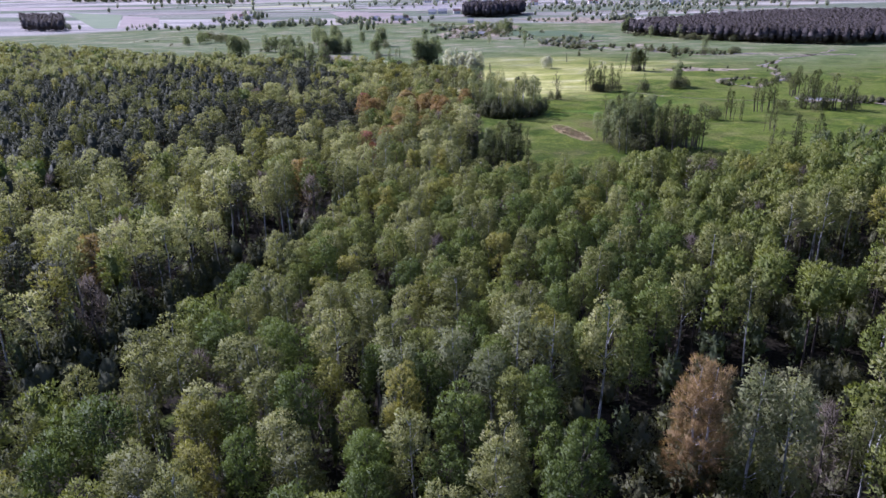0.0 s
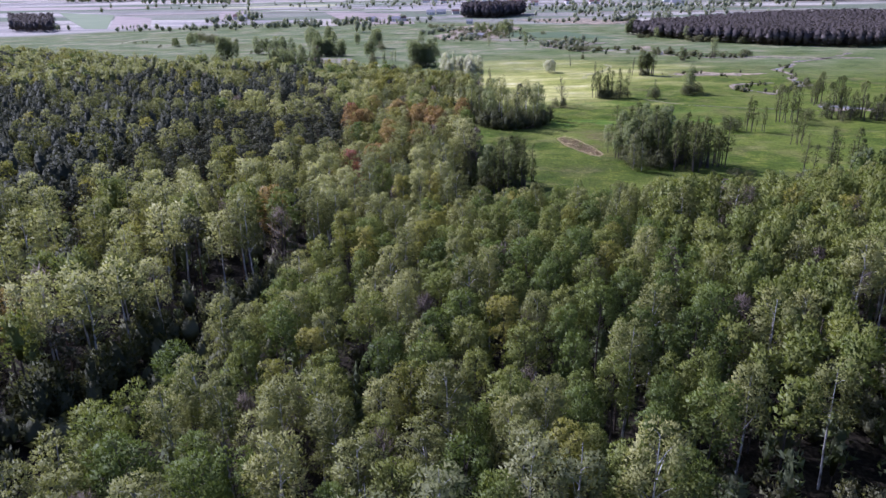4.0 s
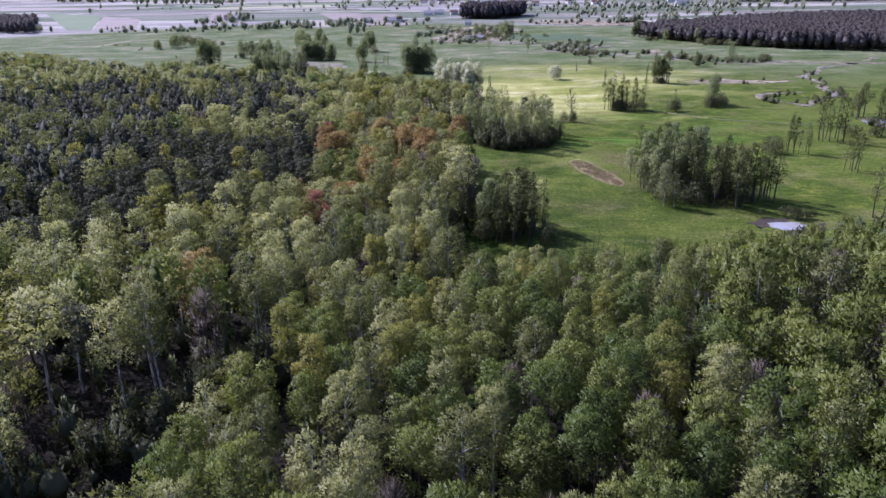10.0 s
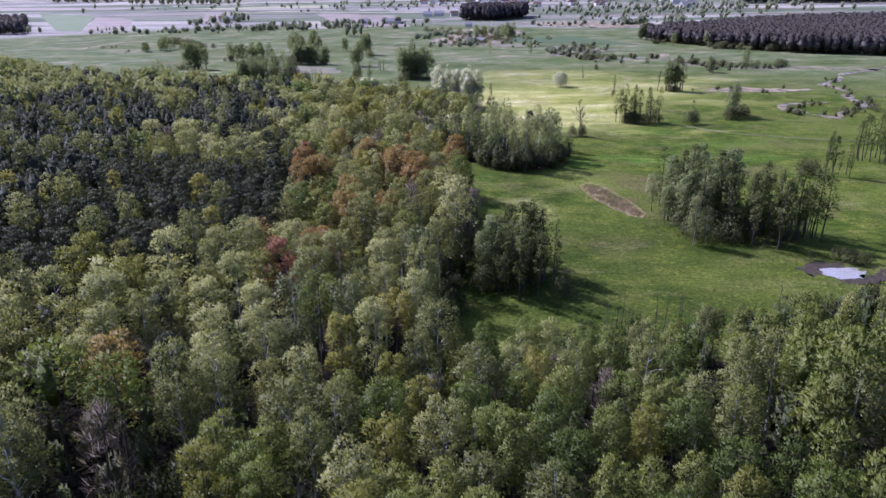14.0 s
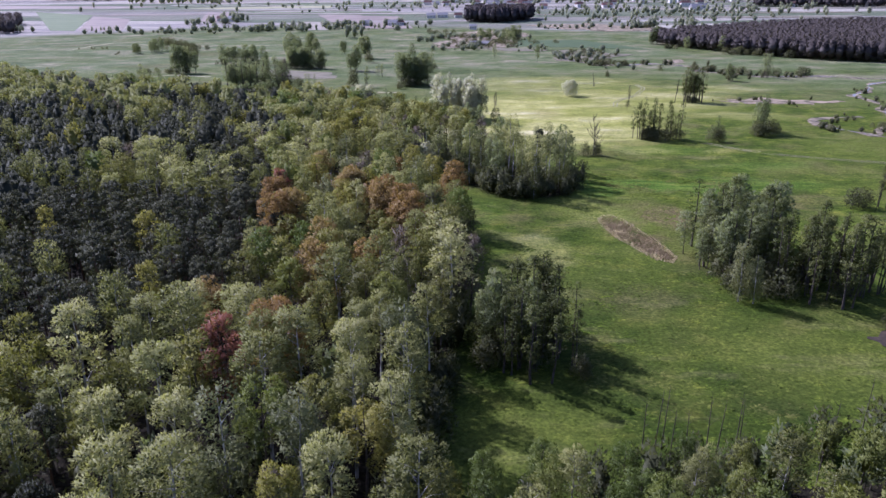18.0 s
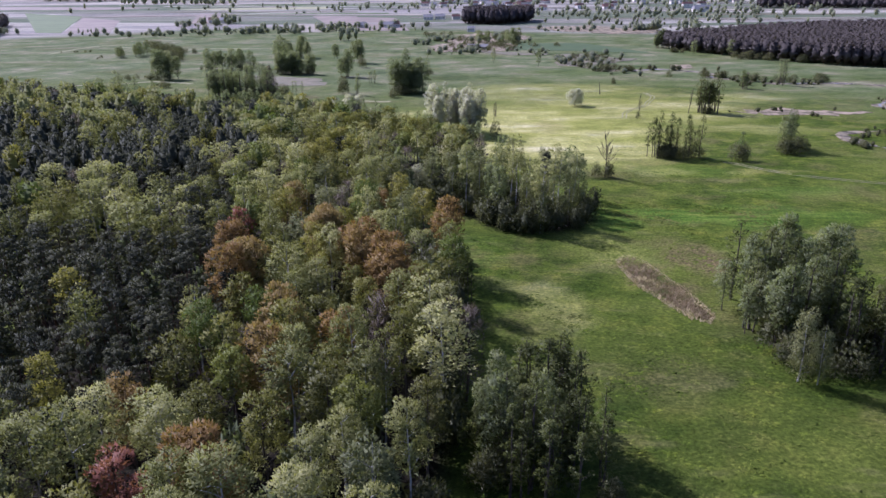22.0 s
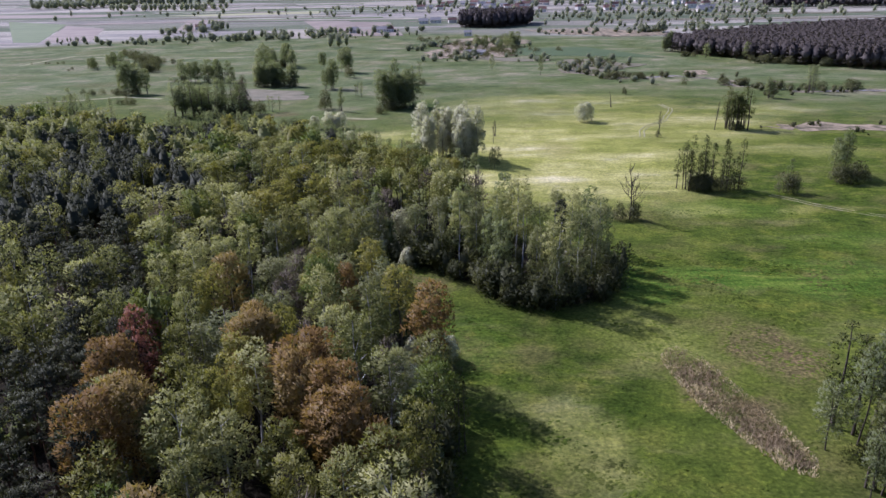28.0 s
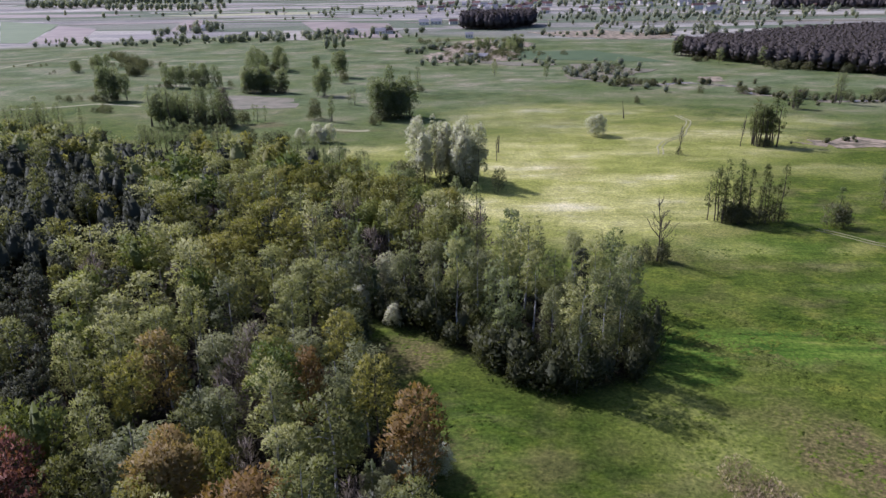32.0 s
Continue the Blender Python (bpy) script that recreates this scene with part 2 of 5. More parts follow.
# ---- mesh helpers ----
def mesh_of(name, verts, faces, mats, slots=None, smooth=False, normals=None):
    """One mesh from arrays of corners and of triangles (or four-sided faces)."""
    v, f = np.asarray(verts, dtype=np.float32), np.asarray(faces, dtype=np.int32)
    me = bpy.data.meshes.new(name)
    k = f.shape[1]
    me.vertices.add(len(v)), me.loops.add(f.size), me.polygons.add(len(f))
    me.vertices.foreach_set("co", v.ravel())
    me.loops.foreach_set("vertex_index", f.ravel())
    me.polygons.foreach_set("loop_start", np.arange(0, f.size, k, dtype=np.int32))
    for m in mats:
        me.materials.append(m)
    if slots is not None:
        me.polygons.foreach_set("material_index", np.asarray(slots, dtype=np.int32))
    me.polygons.foreach_set("use_smooth", np.full(len(f), smooth))
    me.update(calc_edges=True)
    if normals is not None:
        me.normals_split_custom_set_from_vertices(np.asarray(normals, dtype=np.float32))
    return me


def part(name, me, parent, label=""):
    ob = new(name, me)
    ob.parent = parent
    if label:
        tagged(ob, label)
    return ob


def bm_mesh(name, bm, mat):
    me = bpy.data.meshes.new(name)
    bm.to_mesh(me)
    bm.free()
    me.materials.append(mat)
    return me


def tube(path, radii, sides):
    """A tapered limb along a path, as triangles."""
    path = np.asarray(path, float)
    n, a = len(path), np.arange(sides) * 2 * np.pi / sides
    way = np.gradient(path, axis=0)
    way /= np.linalg.norm(way, axis=1)[:, None] + 1e-9
    ref = np.where(np.abs(way[:, 2:3]) > 0.9, [[1.0, 0, 0]], [[0, 0, 1.0]])
    u = np.cross(way, ref)
    u /= np.linalg.norm(u, axis=1)[:, None] + 1e-9
    w = np.cross(way, u)
    v = path[:, None] + np.asarray(radii)[:, None, None] * (u[:, None] * np.cos(a)[None, :, None] + w[:, None] * np.sin(a)[None, :, None])
    i, j = np.meshgrid(np.arange(n - 1), np.arange(sides), indexing="ij")
    p, q = i * sides + j, i * sides + (j + 1) % sides
    f = np.concatenate([np.stack([p, q, q + sides], -1).reshape(-1, 3), np.stack([p, q + sides, p + sides], -1).reshape(-1, 3)])
    return v.reshape(-1, 3), f


def join(pieces):
    vs, fs, n = [], [], 0
    for v, f in pieces:
        vs.append(v), fs.append(f + n)
        n += len(v)
    return np.concatenate(vs), np.concatenate(fs)


def leaves(rng, centre, way, face, size, slim=0.26):
    """A small three-cornered spray of leaves at each centre, along its way and turned to its face."""
    n = len(centre)
    t = way / (np.linalg.norm(way, axis=1)[:, None] + 1e-9)
    b = np.cross(face, t)
    b /= np.linalg.norm(b, axis=1)[:, None] + 1e-9
    s = size * rng.uniform(0.55, 1.4, n)[:, None]
    w = s * slim * rng.uniform(0.7, 1.3, n)[:, None]
    v = np.stack([centre + t * s * 0.6, centre - t * s * 0.4 + b * w, centre - t * s * rng.uniform(0.1, 0.5, n)[:, None] - b * w], 1)
    return v.reshape(-1, 3), np.arange(3 * n).reshape(-1, 3)


def mass_of(at, lean, z0, h):
    """The way outwards from the middle of a crown."""
    m = at - np.array([lean[0], lean[1], z0 + 0.35 * (h - z0)])
    return m / (np.linalg.norm(m, axis=-1, keepdims=True) + 1e-9)


# kind: height, crown radius, crown foot, lobes, leaf size, hang, bark
SPEC = {
    "alder": (19.5, 2.75, 0.57, 28, 0.205, 0.0, "dark"),
    "copse": (18.0, 3.0, 0.14, 40, 0.28, 0.0, "dark"),
    "scrub": (6.0, 3.0, 0.02, 30, 0.26, 0.0, "dark"),
    "aspen": (18.5, 2.7, 0.42, 30, 0.21, 0.0, "dark"),
    "hedge": (18.0, 3.2, 0.10, 30, 0.28, 0.0, "dark"),
    "birch": (20.5, 2.75, 0.54, 28, 0.205, 0.16, "birch"),
    "weeping": (20.0, 2.9, 0.06, 46, 0.28, 0.5, "birch"),
    "oak": (18.5, 3.1, 0.36, 34, 0.27, 0.0, "dark"),
    "maple": (17.5, 2.7, 0.24, 28, 0.27, 0.0, "dark"),
    "lime": (19.5, 2.5, 0.54, 26, 0.205, 0.05, "dark"),
    "pine": (18.0, 2.1, 0.46, 24, 0.19, 0.0, "pine"),
    "pinewall": (18.0, 2.6, 0.10, 26, 0.30, 0.0, "pine"),
    "willow": (16.0, 2.6, 0.08, 40, 0.30, 0.25, "dark"),
    "osier": (8.0, 3.6, 0.04, 40, 0.28, 0.15, "dark"),
    "pale": (20.0, 2.8, 0.50, 28, 0.205, 0.14, "birch"),
    "pole": (17.0, 1.75, 0.26, 30, 0.17, 0.0, "dark"),
    "slender": (17.0, 2.2, 0.24, 34, 0.17, 0.0, "dark"),
    "shrub": (6.0, 3.0, 0.02, 30, 0.26, 0.0, "dark"),
    "twig": (17.0, 3.0, 0.12, 50, 0.75, 0.0, "dark"),
    "russet": (20.5, 2.8, 0.08, 70, 0.62, 0.0, "birch"),
}


def tree_arrays(kind, seed, count, coarse=1.0):
    """Trunk with limbs, and crown, of one tree that stands at the origin."""
    h, r, foot, lobes, size, hang, _ = SPEC[kind]
    rng = np.random.default_rng(seed * 101 + len(kind) * 7)
    lean = rng.normal(0, 0.25, 2)
    z0 = foot * h
    u = np.sort(rng.uniform(0.04, 0.96, lobes))
    if kind == "pine":
        env = 0.35 + 0.65 * np.sin(np.pi * np.clip(u * 0.85 + 0.1, 0, 1))
    elif kind in ("slender", "pole", "twig"):
        env = np.sin(np.pi * u ** 0.85) ** 0.75 * (1.0 - 0.25 * u)
    elif kind in ("shrub", "scrub", "willow", "osier"):
        env = np.sqrt(np.clip(1 - u ** 2.2, 0, 1))
    else:
        env = np.clip(1.0 - ((u - 0.36) / 0.67) ** 2, 0.03, 1) ** 0.55
    ang = rng.uniform(0, 2 * np.pi) + np.arange(lobes) * 2.4 + rng.normal(0, 0.4, lobes)
    rad = r * env * rng.uniform(0.5, 0.9, lobes)
    lobe_r = r * rng.uniform(0.26, 0.44, lobes) * ({"pine": 0.95, "slender": 0.75, "pole": 0.8, "twig": 0.7, "russet": 0.7}.get(kind, 1.0))
    c = np.stack([rad * np.cos(ang), rad * np.sin(ang), z0 + u * (h - z0) * 0.96], 1)
    c[:, :2] += lean * (c[:, 2:3] / h) * 1.5
    # trunk and limbs
    zt = np.linspace(0, 0.93, 7)
    path = np.stack([lean[0] * zt * 1.5 + 0.12 * np.sin(zt * 9 + seed), lean[1] * zt * 1.5 + 0.12 * np.cos(zt * 7 + seed), zt * h - 0.1], 1)
    base = {"shrub": 0.06, "scrub": 0.06, "slender": 0.17, "pole": 0.18, "twig": 0.2}.get(kind, 0.0075 * h + 0.02)
    wood = [tube(path, base * (1.15 - zt) ** 1.1, 7 if coarse < 1.2 else 4)]
    if coarse < 3:
        pick = range(0, lobes, 3 if coarse < 1.2 else 8)
        for i in pick:
            z = max(0.08 * h, c[i, 2] - rad[i] * rng.uniform(0.5, 1.0) - 0.4)
            a = np.array([np.interp(z, path[:, 2], path[:, 0]), np.interp(z, path[:, 2], path[:, 1]), z])
            m = (a + c[i]) / 2 + np.array([0, 0, 0.15 * rad[i]])
            wood.append(tube([a, m, c[i]], base * np.array([0.32, 0.2, 0.07]), 4 if coarse < 1.2 else 3))
    # sprays of leaves on the shells of the lobes
    w = lobe_r ** 2
    k = rng.choice(lobes, count, p=w / w.sum())
    d = rng.normal(size=(count, 3))
    d[:, 2] += 0.45
    d /= np.linalg.norm(d, axis=1)[:, None]
    flat = np.array([1, 1, 0.6]) if kind in ("pine", "pinewall") else np.array([1, 1, 1.05 + 0.5 * hang])
    at = c[k] + d * (lobe_r[k] * np.cbrt(rng.uniform(0.35, 1.25, count)))[:, None] * flat
    if hang:
        at[:, 2] -= hang * rng.exponential(0.5, count)
    mass = mass_of(at, lean, z0, h)
    face = 0.75 * d + 0.6 * mass + rng.normal(0, 0.16, (count, 3)) + np.array([0, 0, 0.15])
    face /= np.linalg.norm(face, axis=1)[:, None]
    bare = kind in ("twig", "russet")
    way = 0.7 * d + 0.3 * mass + rng.normal(0, 0.25 if bare else 0.45, (count, 3)) + np.array([0, 0, 0.5 - 2.2 * hang])
    crown = leaves(rng, at, way, face, size * coarse * (1.0 if bare else 1.4), 0.04 if bare else 0.27 - 0.12 * hang)
    return join(wood), (*crown, np.repeat(face, 3, axis=0))


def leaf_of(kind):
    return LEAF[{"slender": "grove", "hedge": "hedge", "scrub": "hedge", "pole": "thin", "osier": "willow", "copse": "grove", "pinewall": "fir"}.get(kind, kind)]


FINE = {"hedge": 3800, "scrub": 1300, "aspen": 4000, "alder": 4200, "copse": 3800, "birch": 4200, "weeping": 4800, "oak": 4600, "maple": 3000, "lime": 3800, "pine": 3400, "pinewall": 2400,
        "willow": 4200, "osier": 5200, "slender": 2000, "pole": 1900, "pale": 4200, "shrub": 1300, "twig": 2400, "russet": 9500}
NAMES = {
    "alder": ("alder_tree", "tall alder with fresh green leaves and dark trunk", "tree"),
    "birch": ("birch_tree", "tall white-barked birch with drooping grey-green leaves", "tree"),
    "oak": ("oak_tree", "broad young oak with orange-brown spring leaves", "tree"),
    "aspen": ("aspen_tree", "round-crowned aspen with olive-brown young leaves", "tree"),
    "maple": ("maple_tree", "slim tree with dull red spring leaves", "tree"),
    "weeping": ("weeping_birch_tree", "weeping birch leafy almost to the ground", "tree"),
    "copse": ("alder_tree", "bushy green alder leafy to its foot", "tree"),
    "pale": ("pale_birch_tree", "rounded birch with pale yellow-green spring leaves, tinted as sunlit", "tree"),
    "pole": ("young_alder_tree", "thin alder with bare dark trunk and scant leaves", "tree"),
    "lime": ("lime_tree", "tree with bright yellow-green spring leaves", "tree"),
    "pine": ("pine_tree", "dark green pine with clumped needles and reddish trunk", "tree"),
    "willow": ("willow_tree", "silvery pale-leaved willow standing on the meadow", "tree"),
    "slender": ("slender_alder_tree", "slender sparse alder with bare dark trunk", "tree"),
    "osier": ("willow_bush", "low round silvery willow bush", "bush"),
    "shrub": ("bush", "low rounded dark green bush", "bush"),
    "russet": ("russet_tree", "leafless pale-limbed tree with dense orange-brown buds", "tree"),
    "twig": ("bare_tree", "leafless tree with brown-grey twigs", "tree"),
}
GROUPS = {"alder": "alders of the wood", "birch": "birches of the wood", "weeping": "weeping birches of the clump", "copse": "alders of the meadow groves", "pale": "pale birches of the wood", "pole": "slender alders", "aspen": "olive aspens of the wood", "oak": "brown oaks of the wood", "maple": "red trees of the wood",
          "lime": "yellow-green trees of the wood", "pine": "pines of the wood", "willow": "pale willows", "osier": "willow bushes", "slender": "slender alders",
          "shrub": "bushes", "twig": "bare trees", "russet": "russet trees"}
made = {}


def plant(kind, x, y, h, wide=1.0, variants=5, label="", group="", fine=1.0):
    """One tree as a thing of its own: trunk and crown under an empty at its foot."""
    v = random.randrange(variants)
    name, text, cat = NAMES[kind]
    if kind == "shrub" and y > 480:
        name, cat = "scrub", "shrub"
    s = h / SPEC[kind][0]
    z = ground_z(x, y)
    m = Matrix.LocRotScale((x, y, z), Euler((0, 0, random.uniform(0, 6.283))), Vector((s * wide, s * wide, s)))
    key = (kind, v, fine)
    if key in made:
        ob = copy_thing(made[key], m @ Matrix.Diagonal((*[1 / a for a in made[key].scale], 1)))
    else:
        wood, crown = tree_arrays(kind, v + 1, int(FINE[kind] * fine), 1.0 if fine == 1.0 else fine ** -0.42)
        ob = made[key] = new(name)
        part("trunk", mesh_of("trunk", *wood, [BARK[SPEC[kind][6]]], smooth=True), ob)
        part("crown", mesh_of("crown", crown[0], crown[1], [leaf_of(kind)], smooth=True, normals=crown[2]), ob)
        ob.matrix_basis = m
    ob.name = name
    tagged(ob, label or text, cat, group or GROUPS[kind])
    return ob


def thicket(name, kind, spots, count, label, category="forest", cast=3):
    """Many far trees of one kind, joined. spots: x, y, height, breadth."""
    base = []
    for v in range(cast):
        _, (cv, cf, cn) = tree_arrays(kind, v + 11, count, (FINE[kind] / count) ** 0.45)
        wv, wf = tube(np.array([[0, 0, 0], [0.1, 0, SPEC[kind][0] * 0.5], [0.1, 0.1, SPEC[kind][0] * 0.85]]), [0.18, 0.13, 0.04], 4 if count > 200 else 3)
        ch, cr, cfoot = SPEC[kind][:3]
        u = np.linspace(0.0, 1.0, 7)
        q = np.random.default_rng(v + 70)
        core = np.stack([0.1 * np.sin(u * 5 + v), 0.1 * np.cos(u * 4 + v), ch * (cfoot + 0.02 + (0.94 - cfoot) * u)], 1)
        env = np.array([0.45, 0.8, 0.95, 0.97, 0.88, 0.62, 0.1]) * {"twig": 0.5, "slender": 0.7, "pole": 0.7, "shrub": 0.6, "scrub": 0.7, "pinewall": 0.8, "hedge": 0.8, "pine": 0.85, "copse": 0.35}.get(kind, 0.55) * (0.5 if count > 400 else 1.0)
        iv, jf = tube(core, cr * env * q.uniform(0.82, 1.0, 7), 8)
        iv[:, :2] *= q.uniform(0.82, 1.12, (len(iv), 1))
        inr = mass_of(iv, (0, 0), cfoot * ch, ch)
        cv, cf, cn = np.concatenate([cv, iv]), np.concatenate([cf, jf + len(cv)]), np.concatenate([cn, inr])
        v3, f3 = join([(cv, cf), (wv, wf)])
        wn3 = wv * [1, 1, 0]
        wn3 /= np.linalg.norm(wn3, axis=1)[:, None] + 1e-6
        base.append((v3, f3, np.concatenate([np.zeros(len(cf), int), np.ones(len(wf), int)]), np.concatenate([cn, wn3])))
    vs, fs, ss, ns, n = [], [], [], [], 0
    rng = np.random.default_rng(len(spots) + len(kind))
    for i, (x, y, h, wide) in enumerate(spots):
        bv, bf, bs, bn = base[i % cast]
        a, s = rng.uniform(0, 6.283), h / SPEC[kind][0]
        c, d = math.cos(a), math.sin(a)
        turn = np.array([[c, -d, 0], [d, c, 0], [0, 0, 1]])
        vs.append((bv * [s * wide, s * wide, s]) @ turn.T + np.array([x, y, ground_z(x, y)]))
        ns.append(bn @ turn.T), fs.append(bf + n), ss.append(bs)
        n += len(bv)
    me = mesh_of(name, np.concatenate(vs), np.concatenate(fs), [leaf_of(kind), BARK[SPEC[kind][6]]], np.concatenate(ss), True, np.concatenate(ns))
    return tagged(new(name, me), label, category, kind="stuff")


# ---- plan ----
def ground_z(x, y):
    return 0.022 * max(0.0, y - 950.0)


def inside(poly, x, y):
    """Whether points lie in a polygon; x and y may be arrays."""
    x, y = np.asarray(x, float), np.asarray(y, float)
    hit = np.zeros(x.shape, bool)
    for (x0, y0), (x1, y1) in zip(poly, poly[1:] + poly[:1]):
        cross = (y0 > y) != (y1 > y)
        hit ^= cross & (x < (x1 - x0) * (y - y0) / ((y1 - y0) or 1e-9) + x0)
    return hit


EAST = [(-58, 44), (-53, 71), (-46, 85), (-41, 105), (-35, 120), (-31, 140), (-28, 158), (-24, 170), (-9, 180), (-5, 191), (1, 196), (13, 199),
        (32, 205), (46, 206), (62, 213), (84, 224), (103, 228), (121, 250), (143, 262), (170, 262), (150, 220), (45, 44)]
WEST = [(-72, 92), (-63, 112), (-56, 134), (-45, 152), (-33, 168), (-24, 174), (-10, 182), (-9, 205), (-7, 225), (-6, 250), (-6, 275), (-10, 308),
        (-22, 331), (-27, 350), (-22, 360), (-6, 366), (2, 380), (-5, 391), (-14, 390), (-25, 405), (-40, 410), (-53, 434), (-76, 455), (-88, 451),
        (-106, 439), (-140, 461), (-222, 497), (-356, 584), (-440, 632), (-505, 610), (-300, 350), (-110, 112), (-95, 92)]
CLUMP = [(-21, 357), (-8, 349), (0, 340), (5, 333), (13, 332), (25, 336), (29, 352), (27, 364), (10, 366), (5, 376), (-5, 372)]
OUTER = [(-640, 600), (-420, 300), (-190, 40), (-130, -60), (130, -60), (230, 150), (250, 270), (170, 262), (45, 44), (-58, 44), (-95, 92), (-300, 350), (-505, 610)]
PINES = [(-300, 330), (-180, 425), (-88, 366), (-50, 296), (-40, 250), (-50, 226), (-78, 203), (-120, 180)]


# ---- ground ----
def ground():
    def steps(edges):
        out = [np.arange(a, b, s) for a, b, s in edges]
        return np.concatenate(out)
    xs = np.append(steps(((-6000, -1200, 400), (-1200, -510, 30), (-510, -150, 6), (-150, 190, 2.8), (190, 320, 6), (320, 1200, 30), (1200, 6000, 400))), 6000)
    ys = np.append(steps(((-3000, 0, 300), (0, 40, 10), (40, 470, 2.8), (470, 760, 5), (760, 1600, 20), (1600, 6000, 400))), 6000)
    x, y = np.meshgrid(xs, ys)
    near = ((x > -140) & (x < 180) & (y > 50) & (y < 460)).astype(float)
    z = 0.022 * np.clip(y - 950, 0, None) + near * 0.16 * (np.sin(x * 0.31 + 2 * np.sin(y * 0.07)) * np.sin(y * 0.23 + x * 0.05) + 0.5 * np.sin(x * 0.9 + y * 0.4) * np.sin(y * 0.8))
    nx, ny = len(xs), len(ys)
    i, j = np.meshgrid(np.arange(nx - 1), np.arange(ny - 1))
    a = (j * nx + i).ravel()
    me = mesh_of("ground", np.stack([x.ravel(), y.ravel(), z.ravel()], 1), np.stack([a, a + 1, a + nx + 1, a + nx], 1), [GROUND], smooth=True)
    px, py = x.ravel(), y.ravel()
    wob = 2.5 * np.sin(px * 0.37 + py * 0.21) + 2.0 * np.sin(py * 0.5 - px * 0.13)

    def blob(cx, cy, rx, ry, turn=0.0):
        c, s = math.cos(radians(turn)), math.sin(radians(turn))
        dx, dy = px + wob * 0.6 - cx, py + wob * 0.6 - cy
        return np.clip(1.5 * (1.0 - ((dx * c + dy * s) / rx) ** 2 - ((dy * c - dx * s) / ry) ** 2), 0, 1)
    layers = {
        "shaded_litter": np.clip(sum(inside(p, px + ox, py + oy).astype(float) for p in (EAST, WEST, CLUMP, OUTER) for ox, oy in ((0, 0), (3, 0), (-3, 0), (0, 3), (0, -3))) / 3.0, 0, 1),
        # Spots of dry grass; the large blobs paint the sunlit part of the meadow.
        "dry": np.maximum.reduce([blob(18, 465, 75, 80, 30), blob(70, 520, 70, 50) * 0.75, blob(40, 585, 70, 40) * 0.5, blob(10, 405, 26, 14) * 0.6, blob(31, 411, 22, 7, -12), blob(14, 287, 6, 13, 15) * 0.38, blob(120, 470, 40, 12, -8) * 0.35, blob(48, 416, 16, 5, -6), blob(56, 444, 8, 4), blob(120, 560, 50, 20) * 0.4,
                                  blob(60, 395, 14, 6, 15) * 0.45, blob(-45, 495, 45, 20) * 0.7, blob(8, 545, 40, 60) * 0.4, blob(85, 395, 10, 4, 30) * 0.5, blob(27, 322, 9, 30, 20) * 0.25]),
        # Where shade is painted on the near grass and by the clump.
        "meadow_shade": np.maximum.reduce([blob(28, 225, 70, 40), blob(16, 335, 30, 22, 20) * 0.6, blob(45, 250, 60, 40) * 0.9, blob(30, 285, 45, 35) * 0.45]),
        "vivid": np.maximum.reduce([blob(52, 346, 40, 7, -10), blob(33, 340, 9, 12, -35) * 0.9, blob(80, 350, 30, 8, -5) * 0.7, blob(90, 372, 26, 6, 8) * 0.5, blob(-4, 316, 9, 14) * 0.35, blob(20, 345, 14, 6, -20) * 0.6,
                                    blob(-314, 692, 60, 45) * 0.45, blob(-104, 725, 60, 60) * 0.35, blob(-268, 882, 60, 70) * 0.3, blob(75, 933, 60, 50) * 0.4, blob(220, 677, 50, 25) * 0.35, blob(-599, 1196, 60, 70) * 0.5, blob(42, 444, 18, 14) * 0.5, blob(66, 396, 22, 9) * 0.5, blob(67, 685, 60, 25) * 0.35]),
        # Distance masks for the field mosaic and the colours that carry haze.
        "hazed_upland": np.clip((py - 1080 - 0.1 * px + 90 * np.sin(px * 0.006)) / 60, 0, 1) * 0.9,
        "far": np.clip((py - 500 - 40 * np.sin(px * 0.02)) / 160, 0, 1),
        "brown": np.maximum.reduce([blob(49, 313, 9, 11, 30) * 0.9, blob(41, 325, 8, 6) * 0.4, blob(36, 299, 6, 19, 27) * 0.9, blob(-16, 341, 10, 9) * 0.7, blob(38, 296, 6, 20, 25) * 0.5, blob(90, 330, 12, 9) * 0.3, blob(30, 260, 14, 8, 20) * 0.25,
                                    blob(-262, 689, 40, 18) * 0.35, blob(-138, 628, 26, 12) * 0.6, blob(-105, 560, 14, 8) * 0.6, blob(-15, 340, 12, 6) * 0.6, blob(-436, 898, 50, 25) * 0.35, blob(-255, 788, 40, 25) * 0.3, blob(27, 474, 8, 18) * 0.25, blob(-58, 545, 16, 4) * 0.5, blob(39, 388, 10, 6) * 0.25, blob(6, 278, 6, 6) * 0.3])}
    # The gap's floor takes the same colour, with the wood's shadow painted in.
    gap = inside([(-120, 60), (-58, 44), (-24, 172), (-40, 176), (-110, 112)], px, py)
    layers["shaded_litter"] = np.maximum(layers["shaded_litter"], gap)
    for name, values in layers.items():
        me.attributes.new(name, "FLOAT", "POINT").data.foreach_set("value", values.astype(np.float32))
    return tagged(new("ground", me), "broad flat green meadow with pale dry patches and painted sun and shade", "ground", kind="structure")


ground()


